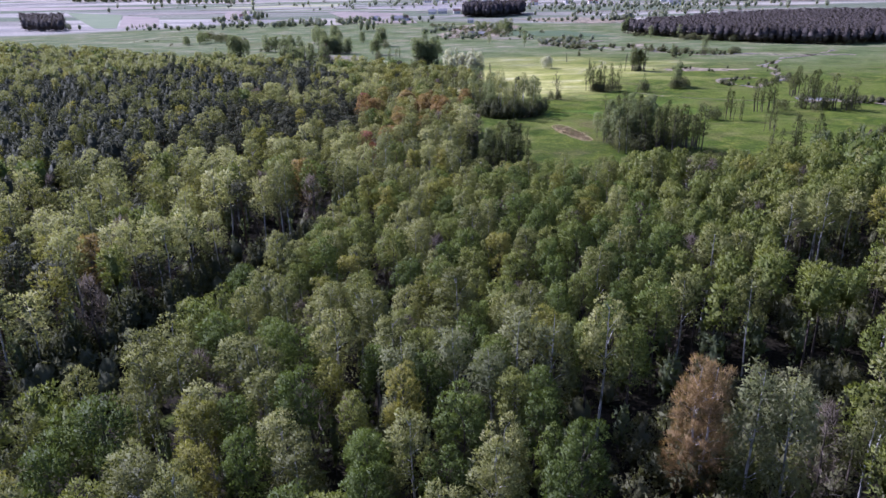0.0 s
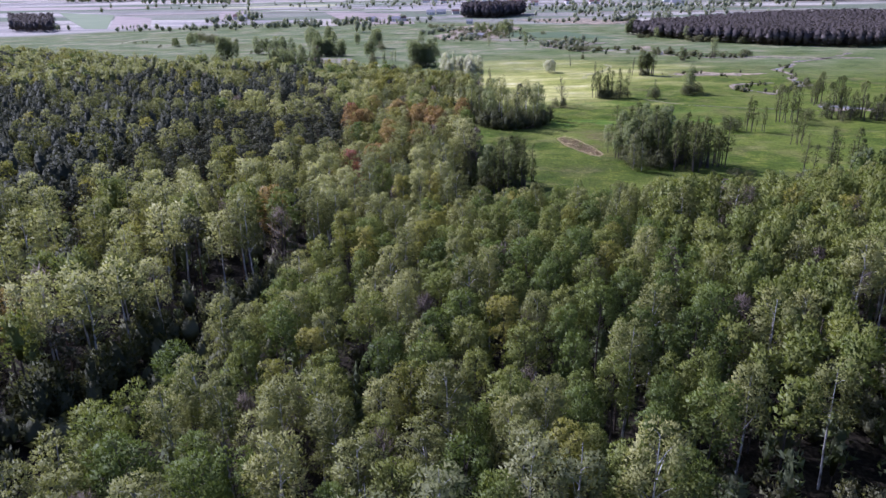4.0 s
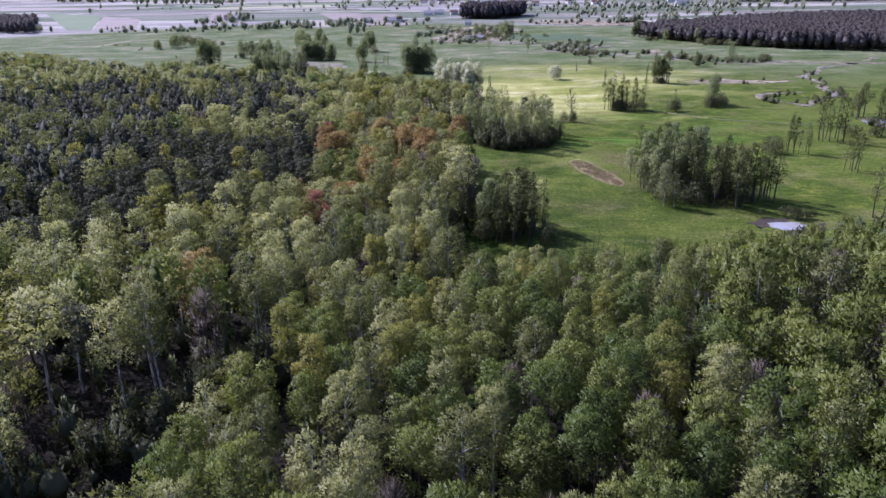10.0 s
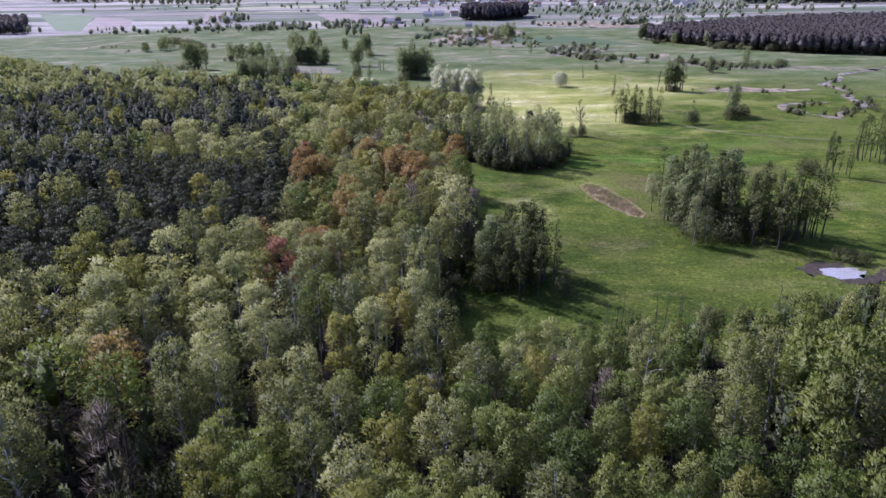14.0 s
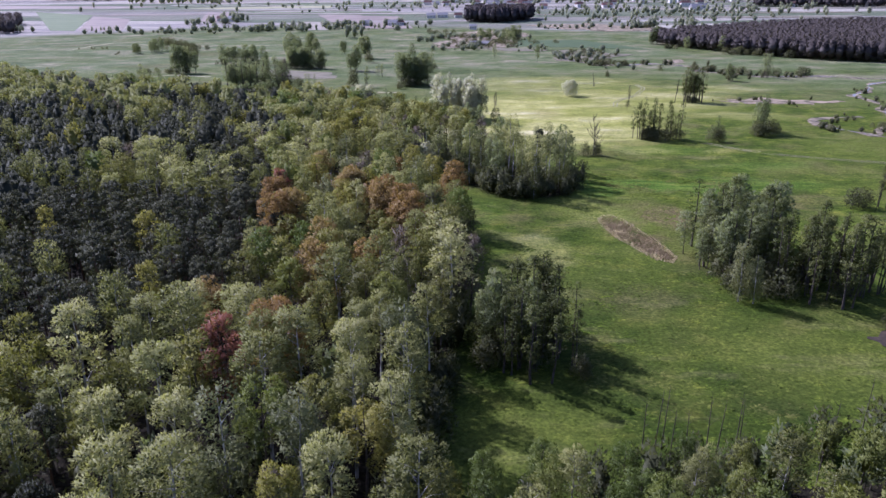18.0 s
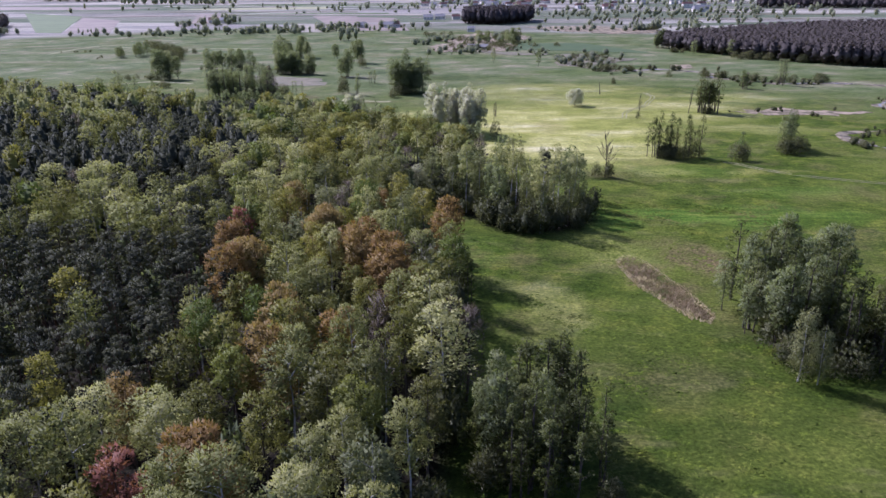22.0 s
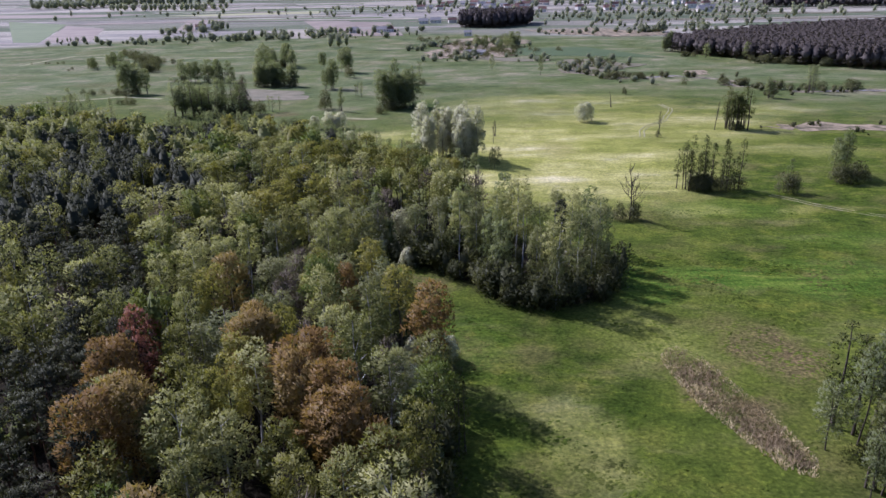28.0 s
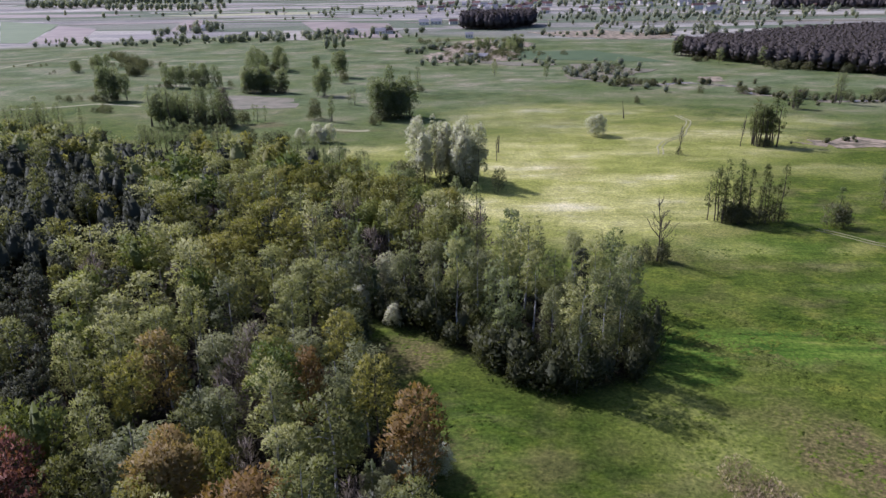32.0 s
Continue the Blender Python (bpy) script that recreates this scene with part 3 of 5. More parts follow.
def slab(name, corners, mat, label, z=0.12, kind="structure", cat="field", wobble=0.0):
    """A flat patch that lies on the ground, with a low edge."""
    rng = random.Random(len(corners) + int(corners[0][0]))
    pts = []
    for (x0, y0), (x1, y1) in zip(corners, corners[1:] + corners[:1]):
        k = 6 if wobble else 1
        for i in range(k):
            t = i / k
            pts.append((x0 + (x1 - x0) * t + rng.uniform(-wobble, wobble), y0 + (y1 - y0) * t + rng.uniform(-wobble, wobble)))
    bm = bmesh.new()
    top = [bm.verts.new((x, y, ground_z(x, y) + z)) for x, y in pts]
    low = [bm.verts.new((x, y, ground_z(x, y) - 0.3)) for x, y in pts]
    bm.faces.new(top)
    for a in range(len(pts)):
        b = (a + 1) % len(pts)
        bm.faces.new((top[b], top[a], low[a], low[b]))
    bmesh.ops.triangulate(bm, faces=[f for f in bm.faces if len(f.verts) > 4])
    bmesh.ops.recalc_face_normals(bm, faces=bm.faces)
    return tagged(new(name, bm_mesh(name, bm, mat)), label, cat, kind=kind)


# ---- fields, water, bare soil ----
slab("field_1", [(-563.3, 1095.4), (-499.2, 1094.0), (-601.0, 1325.5), (-708.2, 1404.5)], SOIL, "reddish ploughed field among meadows")
slab("field_2", [(-604.5, 1101.1), (-566.9, 1096.1), (-729.7, 1440.7), (-905.9, 1548.6)], CORN, "bright green crop field")
slab("field_3", [(-286.4, 1243.9), (-254.0, 1238.2), (-214.3, 1091.9), (-248.0, 1096.1)], STUBBLE, "small pale yellow field")
slab("field_4", [(-306.1, 1420.9), (-225.9, 1404.0), (-149.6, 1112.3), (-201.6, 1120.7)], SOIL, "greyish pink ploughed strip")
slab("field_5", [(-456.9, 1257.6), (-419.8, 1251.4), (-474.1, 1492.7), (-537.9, 1506.8)], SOIL, "pinkish ploughed strip behind the farm")
slab("field_6", [(-222.1, 1383.4), (-153.2, 1356.8), (-103.5, 1113.0), (-145.8, 1112.3)], SOIL, "ploughed strip beside the houses")
slab("field_7", [(-665.9, 1658.7), (-346.6, 1724.1), (-327.1, 1640.4), (-541.8, 1613.1)], RAPE, "narrow yellow crop strip")
slab("field_8", [(-760.8, 2102.9), (-127.2, 2116.9), (-111.7, 1887.3), (-642.3, 1806.9)], STUBBLE, "wide pale fields on the far slope")
slab("field_9", [(-418.0, 1777.0), (-138.1, 1796.0), (-162.6, 1749.8), (-428.4, 1729.8)], CORN, "green strip on the far slope")
slab("field_10", [(-1284.1, 1832.9), (-713.8, 1729.8), (-800.8, 1654.4), (-1246.9, 1675.9)], SOIL, "brown fields on the far slope")
slab("field_11", [(-876.2, 2082.9), (-595.4, 1967.0), (-669.4, 1850.8), (-1138.1, 1902.5)], STUBBLE, "pale fields below the far wood")
slab("field_12", [(14, 945), (100, 945), (150, 825), (11, 874)], plain("dark_wet_meadow", (0.045, 0.080, 0.022), (0.075, 0.115, 0.032), 0.06), "darker green wet meadow")
slab("field_13", [(60.9, 1119.3), (105.4, 1175.8), (182.8, 1120.0), (168.3, 1083.3)], PALE, "pale dry grass by the village")
slab("field_14", [(-166, 662), (-116, 647), (-106, 610), (-137, 606)], PALE, "brownish dry grass behind the grove", 0.1, wobble=3)
slab("field_15", [(66, 814), (91, 820), (121, 771), (79, 722), (55, 730)], PALE, "pale reed bed by the stream", 0.25, wobble=5)
slab("field_16", [(141, 730), (159, 729), (151, 705), (136, 703)], SAND, "bare sandy patch in the meadow", 0.1, wobble=3)
slab("field_17", [(122, 516), (150, 524), (185, 515), (165, 503), (130, 508)], SAND, "bare pinkish soil beside the ditch", 0.1, wobble=4)
slab("field_18", [(-40, 945), (20, 945), (30, 870), (-20, 840), (-55, 880)], SAND, "pale scrubby waste ground", 0.24, wobble=7)
slab("field_71", [(-49.1, 979.2), (-9.5, 1072.2), (38.0, 1052.0), (44.6, 1001.5), (2.9, 939.8), (-18.2, 906.9)], SAND, "pinkish bare ground of the hamlet", 0.3, wobble=9)
slab("field_72", [(-66.3, 913.1), (-35.9, 945.2), (-7.4, 873.0), (-40.2, 837.9)], SAND, "pale scrubby waste ground", 0.34, wobble=6)
slab("field_73", [(53.1, 1153.3), (88.3, 1086.0), (159.8, 1054.7), (218.1, 1066.6), (209.9, 1111.7), (140.9, 1181.2)], SAND, "long bare sandy strip before the far farms", 0.3, wobble=9)
slab("field_74", [(-16.0, 859.0), (44.0, 828.6), (61.2, 817.9), (42.1, 803.0), (-11.7, 834.7)], PALE, "strip of dry grass along the ditch", 0.2, wobble=4)
rs = random.Random(3)
for i in range(46):
    y = 1250 * (2.45 ** (i / 45)) + rs.uniform(-30, 30)
    x = rs.uniform(-0.62, 0.42) * y
    w, d, k = rs.uniform(90, 330) * y / 1800, rs.uniform(12, 42) * y / 1700, rs.uniform(-0.12, 0.12)
    mat = rs.choice((LILAC, STUBBLE, CORN, SOIL, LILAC, PALE, STUBBLE))
    slab("field_%d" % (19 + i), [(x - w, y - w * k), (x + w, y + w * k), (x + w * 0.97, y + w * k + d), (x - w * 0.95, y - w * k + d)], mat, "long narrow field strip on the far slope", 0.2 + 0.02 * i)
slab("field_70", [(68, 247), (70, 239.5), (76, 238), (83, 239), (87, 245), (84, 250), (75, 250.5)], MUD, "bare brown bank round the pond", 0.05, wobble=0.8)
slab("water_1", [(73, 246), (72, 242.5), (75, 240.5), (79, 241), (82, 245), (79, 247)], WATER, "small bright pond among trees", 0.12, cat="pond", wobble=0.5)


def stream(name, pts, width, label, step=5.0):
    """Water between dark peaty banks that winds through the meadow."""
    pts = np.array(pts, float)
    t = np.concatenate([[0], np.cumsum(np.linalg.norm(np.diff(pts, axis=0), axis=1))])
    s = np.arange(0, t[-1], step)
    x = np.interp(s, t, pts[:, 0]) + 3.0 * np.sin(s * 0.12) * np.minimum(1, s / 20)
    y = np.interp(s, t, pts[:, 1]) + 3.5 * np.sin(s * 0.085 + 1)
    gx, gy = np.gradient(x), np.gradient(y)
    ln = np.hypot(gx, gy)
    nx, ny = -gy / ln, gx / ln
    n = len(s)
    for nm, w, z, mat, text in (("pavement", width * 3.8, 0.10, BANK, "peaty bank of the stream with pale dry grass"), ("water", width, 0.14, WATER, label)):
        ww = w * (0.85 + 0.55 * np.sin(s * 0.13 + 1) * np.sin(s * 0.047) + 0.35 * np.sin(s * 0.31) * (3.0 if nm == "pavement" else 1.0) * 0.5)
        if nm == "water":
            ww = ww * np.clip(1.6 * np.sin(s * 0.07 + 2) * np.sin(s * 0.019 + 1) + 0.35, 0.04, 1)
        v = np.concatenate([np.stack([x + nx * k * ww / 2, y + ny * k * ww / 2, np.full(n, zz)], 1) for k, zz in ((-1, z), (1, z), (-1.15, -0.3), (1.15, -0.3))])
        i = np.arange(n - 1)
        f = np.concatenate([np.stack(q, 1) for q in ((i, i + 1, n + i + 1, n + i), (2 * n + i, 2 * n + i + 1, i + 1, i), (n + i, n + i + 1, 3 * n + i + 1, 3 * n + i))])
        tagged(new("stream_bank" if nm == "pavement" else "stream", mesh_of(name, v, f, [mat])), text, "stream" if nm == "water" else "bank", kind="structure")


BROOKSIDE = []
stream("stream_far", [(55, 728), (84, 700), (103, 691), (132, 696), (151, 681), (153, 640), (177, 624), (208, 619), (300, 600)], 2.0, "narrow winding stream")
stream("stream_near", [(300, 640), (215, 560), (200, 525), (192, 481), (185, 454), (157, 427), (146, 440), (150, 458), (170, 470)], 1.3, "winding brook with bright water")
stream("ditch", [(163, 380), (185, 372), (215, 365), (260, 360)], 4.0, "wide bend of the brook")

def track(pts, width, label):
    """A worn wheel track on the grass."""
    pts = np.array(pts, float)
    t = np.concatenate([[0], np.cumsum(np.linalg.norm(np.diff(pts, axis=0), axis=1))])
    s = np.arange(0, t[-1], 2.0)
    x, y = np.interp(s, t, pts[:, 0]) + 0.5 * np.sin(s * 0.2), np.interp(s, t, pts[:, 1]) + 0.5 * np.sin(s * 0.13)
    gx, gy = np.gradient(x), np.gradient(y)
    ln = np.hypot(gx, gy)
    for side in (-0.9, 0.9):
        mid_x, mid_y, n = x - gy / ln * side, y + gx / ln * side, len(s)
        v = np.concatenate([np.stack([mid_x - gy / ln * k, mid_y + gx / ln * k, np.full(n, z)], 1) for k, z in ((-width, 0.0), (-width * 0.7, 0.11), (width * 0.7, 0.11), (width, 0.0))])
        i = np.arange(n - 1)
        f = np.concatenate([np.stack((a * n + i, a * n + i + 1, (a + 1) * n + i + 1, (a + 1) * n + i), 1) for a in range(3)])
        tagged(new("path", mesh_of("path", v, f, [WORN])), label, "track", kind="structure")


# rushes and bushes along the brooks
r = random.Random(41)
for line, n, h in (([(55, 728), (84, 700), (103, 691), (132, 696), (151, 681), (153, 640), (177, 624), (208, 619)], 46, 3.4), ([(215, 560), (200, 525), (192, 481), (185, 454), (157, 427), (140, 439), (150, 450), (170, 470)], 54, 2.2),
                   ([(163, 380), (185, 372), (215, 365)], 20, 3.0), ([(208, 619), (178, 615), (150, 600), (196, 815)], 14, 3.0), ([(120, 510), (143, 522), (150, 500), (180, 520)], 12, 1.8)):
    for _ in range(n):
        q = r.random() * (len(line) - 1)
        (x0, y0), (x1, y1) = line[int(q)], line[int(q) + 1]
        BROOKSIDE.append((x0 + (x1 - x0) * (q % 1) + r.uniform(-5, 5), y0 + (y1 - y0) * (q % 1) + r.uniform(-5, 5), h * r.uniform(0.5, 1.3), r.uniform(0.9, 1.7)))


track([(64, 496), (66, 508), (72, 520), (82, 535), (88, 550), (92, 566), (91, 580)], 0.28, "pale worn wheel track on the meadow")
for line in ([(-422.7, 831.4), (-425.5, 880.8), (-423.2, 925.5), (-382.4, 945.8)], [(-271.9, 607.7), (-248.3, 614.9), (-225.7, 628.7), (-193.3, 619.1)], [(-392.8, 910.7), (-306.5, 859.7), (-281.9, 888.7), (-231.6, 883.8)], [(-80.0, 549.5), (-57.7, 543.5), (-52.4, 546.2)]):
    track(line, 0.8, "pale worn line of dry grass along a ditch")
track([(84, 410), (92, 400), (104, 391), (130, 380), (160, 372)], 0.16, "faint wheel track past the copse")

# ---- single trees and groves ----
def grove(kind, cx, cy, rx, ry, n, h, wide=1.0, label="", fine=0.5, group=""):
    for i in range(n):
        a, q = random.uniform(0, 6.283), math.sqrt(random.random())
        plant(kind, cx + rx * q * math.cos(a), cy + ry * q * math.sin(a), h * random.uniform(0.62, 1.1), wide * random.uniform(0.9, 1.15), label=label, fine=fine, group=group)


def bare_tree(x, y, h, seed, text, spread=1.0):
    """A leafless tree: trunk, forked limbs and their twigs."""
    q = np.random.default_rng(seed)
    ob = new("bare_tree")
    ob.location = (x, y, ground_z(x, y))
    t = np.linspace(0, 1, 7)
    path = np.stack([0.04 * h * np.sin(3 * t + seed), 0.03 * h * t, h * 0.95 * t - 0.1], 1)
    thick = 0.013 * h
    part("trunk", mesh_of("trunk", *tube(path, thick * (1.12 - t), 7), [BARK["dark"]], smooth=True), ob)
    for k in range(9):
        u = 0.3 + 0.62 * k / 9
        a, b = k * 2.4 + q.normal(0, 0.3), path[0] * 0 + [np.interp(u, t, path[:, i]) for i in range(3)]
        out = np.array([math.cos(a), math.sin(a), 0]) * spread
        ln = h * 0.34 * (1.15 - u)
        tip = b + out * ln * 0.75 + [0, 0, ln * 0.95]
        mid_limb = (b + tip) / 2 + out * ln * 0.12
        twigs = [tube([b, mid_limb, tip], thick * np.array([0.5, 0.34, 0.12]), 5)]
        for j in range(9):
            s = 0.3 + 0.7 * j / 9
            p = b + (tip - b) * s
            d = out * q.uniform(-0.1, 0.5) + q.normal(0, 0.3, 3) + [0, 0, 0.6]
            twigs.append(tube([p, p + d * ln * 0.28, p + d * ln * 0.5 + [0, 0, 0.2]], thick * np.array([0.18, 0.12, 0.05]), 3))
        part("limb", mesh_of("limb", *join(twigs), [BARK["dark"]], smooth=True), ob)
    return tagged(ob, text, "tree", "bare trees")


def dead_stem(x, y, h, seed):
    """A thin dead stem with a few short twigs."""
    q = np.random.default_rng(seed)
    ob = new("dead_tree")
    ob.location = (x, y, ground_z(x, y))
    t = np.linspace(0, 1, 5)
    path = np.stack([q.normal(0, 0.25) * t, q.normal(0, 0.25) * t, h * t - 0.1], 1)
    part("trunk", mesh_of("trunk", *tube(path, 0.085 * (1.2 - t), 6), [BARK["dark"]], smooth=True), ob)
    for k in range(5):
        b = path[0] + (path[-1] - path[0]) * (0.45 + 0.11 * k)
        out = np.array([math.cos(k * 2.4), math.sin(k * 2.4), 0.9]) * q.uniform(0.5, 1.0)
        part("twig", mesh_of("twig", *tube([b, b + out * 0.6, b + out], [0.03, 0.02, 0.01], 4), [BARK["dark"]], smooth=True), ob)
    return tagged(ob, "thin dark dead stem standing by the wood", "dead tree", "dead stems by the wood")


# the bright clump on the dry, sunlit meadow
grove("willow", -14, 459, 13, 8, 26, 20, 0.95, "tall silvery poplar of the sunlit meadow clump", 0.75, "clump on the meadow")
grove("shrub", -27, 455, 4, 5, 6, 7, 1.0, "pale rounded bush at the clump's foot", group="clump on the meadow")
grove("shrub", -12, 450, 10, 3, 9, 4.5, 1.2, "dark bush in the clump's shade", group="clump on the meadow")
plant("shrub", 2.5, 444, 7.5, 0.75, label="small green tree in the clump's shadow")
bare_tree(3, 486, 10, 4, "thin dead sapling behind the clump", 0.4)
# behind it, left
grove("osier", -73, 520, 7, 3, 5, 7.5, 0.9)
x, y = (-54.6, 481.3)
plant("osier", x, y, 6.5, 0.9, fine=0.5)
plant("osier", x - 3, y + 4, 5, 0.9, fine=0.5)
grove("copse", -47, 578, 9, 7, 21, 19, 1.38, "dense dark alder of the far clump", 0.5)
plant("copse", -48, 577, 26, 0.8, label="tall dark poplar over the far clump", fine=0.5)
grove("slender", -46, 676, 5, 8, 3, 15, 1.2, fine=0.5)
grove("shrub", -41, 667, 3, 3, 2, 6, fine=0.5)
grove("slender", -75, 569, 3, 3, 3, 14, 1.4, fine=0.5)
grove("shrub", -87, 575, 2, 3, 3, 9, 0.7, fine=0.5)
grove("shrub", -55, 560, 4, 2, 3, 4.5, fine=0.5)
grove("slender", -75, 620, 4, 4, 4, 9, 1.3, fine=0.5)
grove("copse", -100, 654, 5, 4, 6, 18, 1.30, fine=0.5)
grove("copse", -133, 785, 3, 3, 3, 14, 1.30, fine=0.5)
grove("copse", -107, 743, 3, 8, 6, 18, 1.16, fine=0.5)
grove("shrub", -100, 712, 3, 3, 2, 8, fine=0.5)
grove("copse", -142, 556, 19, 5, 14, 17, 1.2, "dark alder of the meadow grove")
grove("slender", -142, 557, 21, 7, 40, 20, 1.4, "dark slender alder of the meadow grove", 0.5)
grove("shrub", -135, 553, 18, 4, 12, 6, 1.2, fine=0.5)
grove("twig", -124, 560, 5, 4, 5, 17, 1.0, fine=0.5)
grove("shrub", -138, 667, 15, 4, 14, 6, 1.2)
grove("shrub", -47, 573, 9, 5, 9, 6, 1.2)
grove("shrub", -195, 696, 26, 4, 14, 5, 1.2)
grove("shrub", -170, 785, 18, 10, 10, 6, 1.2)
grove("shrub", -120, 562, 5, 4, 6, 8, 1.0, fine=0.5)
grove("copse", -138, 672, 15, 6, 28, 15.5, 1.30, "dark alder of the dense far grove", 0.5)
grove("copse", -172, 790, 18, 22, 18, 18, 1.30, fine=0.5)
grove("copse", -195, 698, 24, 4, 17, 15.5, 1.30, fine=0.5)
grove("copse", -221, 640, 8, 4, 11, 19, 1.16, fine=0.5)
grove("slender", -205, 538, 24, 8, 18, 17, 1.5, fine=0.5)
grove("shrub", -200, 536, 22, 6, 10, 6, 1.2, fine=0.5)
grove("shrub", -339, 802, 5, 3, 4, 9, 0.8, fine=0.5)
grove("copse", -323, 818, 6, 6, 7, 13, 1.45, fine=0.5)
grove("shrub", -300, 830, 22, 14, 14, 6, 1.2, fine=0.5)
grove("shrub", -277, 779, 6, 3, 4, 7, 1.2, fine=0.5)
grove("shrub", -235, 638, 24, 4, 14, 4, 1.3, fine=0.5)
grove("shrub", -206, 600, 8, 4, 6, 4, 1.3, fine=0.5)
grove("shrub", -110, 520, 30, 8, 16, 5, 1.2, fine=0.5)
grove("slender", -150, 495, 55, 12, 40, 13, 1.4, "young alder at the wood's far edge", fine=0.5)
grove("slender", -62, 470, 14, 8, 14, 13, 1.2, "young alder at the wood's far edge", fine=0.5)
# right of it, on the open meadow
plant("copse", 4, 742, 13, 0.9, label="lone tree far on the meadow", fine=0.5)
plant("copse", 38, 713, 14.5, 0.9, label="lone tree far on the meadow", fine=0.5)
plant("osier", 45, 532, 8.6, 1.2, label="round silver willow alone on the meadow")
grove("shrub", 78.5, 617, 1, 4, 3, 4, 0.7, "small dark juniper bush", 0.5)
plant("shrub", 121, 651, 4.5, 1.2, fine=0.5)
grove("twig", 153, 597, 3, 2, 3, 10, 1.3, "grey round leafless tree", 0.5)
plant("slender", 183, 620, 15, 1.1, fine=0.5)
grove("pole", 108, 512, 6, 4, 18, 18, 1.5, "slender dark alder of a small clump")
grove("shrub", 106, 509, 6, 2, 5, 4, 1.2)
bare_tree(98, 510, 13, 5, "thin bare dead trunk", 0.3)
bare_tree(70.5, 496, 12, 6, "thin bare sapling on the meadow", 0.4)
plant("shrub", 70.5, 495.6, 3, 0.9)
bare_tree(38, 387, 16.5, 7, "bare dead tree with forked dark limbs")
bare_tree(39.2, 387.4, 12.5, 8, "bare dead tree with forked dark limbs", 1.1)
grove("shrub", 36.5, 387, 3.6, 2.0, 5, 5.5, 0.95, "rounded bush round the bare tree's foot")
grove("pole", 67, 417, 11, 3, 20, 17, 1.0, "thin half-bare alder over the bushes", group="meadow copse")
grove("shrub", 67, 416, 11.5, 2.6, 22, 5, 1.0, "dense green bush under thin alders", group="meadow copse")
grove("shrub", 90, 413, 2, 2, 4, 6, 0.9)
plant("slender", 90.5, 414, 11, 1.0)
grove("copse", 113, 432, 4, 7, 5, 17, 0.9)
grove("shrub", 112, 424, 7, 4, 8, 6, 1.1)
# copse by the reeds
grove("pole", 54, 283, 9, 12, 26, 17.5, 1.3, "dark-trunked alder in the copse", group="copse by the reeds")
grove("copse", 53, 283, 8, 12, 13, 15, 1.05, "dark green alder in the copse", group="copse by the reeds")
grove("copse", 64, 294, 7, 7, 10, 16.5, 1.15, "dark green alder in the copse", group="copse by the reeds")
grove("pole", 70, 267, 12, 9, 50, 16.5, 1.2, "thin dark-trunked alder in the copse", group="copse by the reeds")
grove("shrub", 61, 274, 15, 15, 44, 5.5, 1.2, "dark bush under the copse", group="copse by the reeds")
plant("weeping", 50, 261, 13.5, 1.0, label="pale grey-green willow at the copse's corner")
plant("weeping", 52.5, 260, 11, 1.0, label="pale grey-green willow at the copse's corner")
grove("shrub", 102.7, 326, 3, 2, 4, 5.5, 1.1, "round dark bush on the meadow")
grove("shrub", 79, 250, 8, 2, 8, 3, 0.9, "low bush on the pond's bank")
grove("pole", 111, 324, 5, 3, 8, 15, 1.1)
grove("pole", 132, 346, 6, 6, 9, 16, 1.2)
grove("pole", 119, 300, 4, 3, 5, 14, 1.1)
grove("pole", 110, 250, 10, 7, 16, 16, 1.2)
grove("pole", 165, 352, 14, 8, 22, 16, 1.3)
grove("shrub", 160, 350, 20, 6, 16, 5, 1.2)
grove("pole", 170, 392, 10, 8, 12, 15, 1.3)
grove("shrub", 180, 440, 20, 8, 10, 3.5, 1.3, fine=0.5)
# meadow edge by the near wood
grove("copse", 6, 243, 7, 10, 9, 13.5, 0.95, "dark alder on the meadow's edge", 0.75, group="alders on the meadow's edge")
grove("pole", 9, 236, 7, 9, 14, 15, 1.2, "thin dark alder on the meadow's edge", 0.75, group="alders on the meadow's edge")
grove("pole", 7, 240, 7, 10, 22, 15, 1.5, "thin dark alder on the meadow's edge", group="alders on the meadow's edge")
grove("shrub", 4, 238, 8, 11, 20, 4.5, 1.1, "dark bush under the thin alders", group="alders on the meadow's edge")
grove("shrub", 15.5, 230, 1.6, 1.4, 4, 4.2, 0.85, "rounded very dark bush on the grass")
grove("pole", -4, 285, 1.5, 1.5, 6, 13, 0.8, "thin near-leafless alder stem", group="thin stems on the grass")
grove("osier", -10, 309, 4, 3, 5, 5, 0.9, "low spreading grey-green willow bush")
grove("osier", -11.5, 296, 2.5, 5, 5, 8, 0.75, "silvery green bush at the wood's edge")
grove("shrub", -7, 283, 3, 6, 8, 4.5, 1.1)
grove("twig", -9, 268, 3, 12, 9, 9, 0.9, "grey leafless shrub at the wood's edge")
for px, py, h in ((21.5, 212, 9), (23.0, 211.5, 10.5), (24.2, 212.5, 11), (25.0, 211.0, 8), (27.5, 212.5, 6.5), (30.0, 212.0, 10.5), (31.2, 211.5, 9.5), (33.8, 212.0, 10), (34.6, 213.0, 9), (47.0, 214.0, 8), (52.0, 216.0, 11)):
    dead_stem(px, py, h * 0.92, int(px * 7))
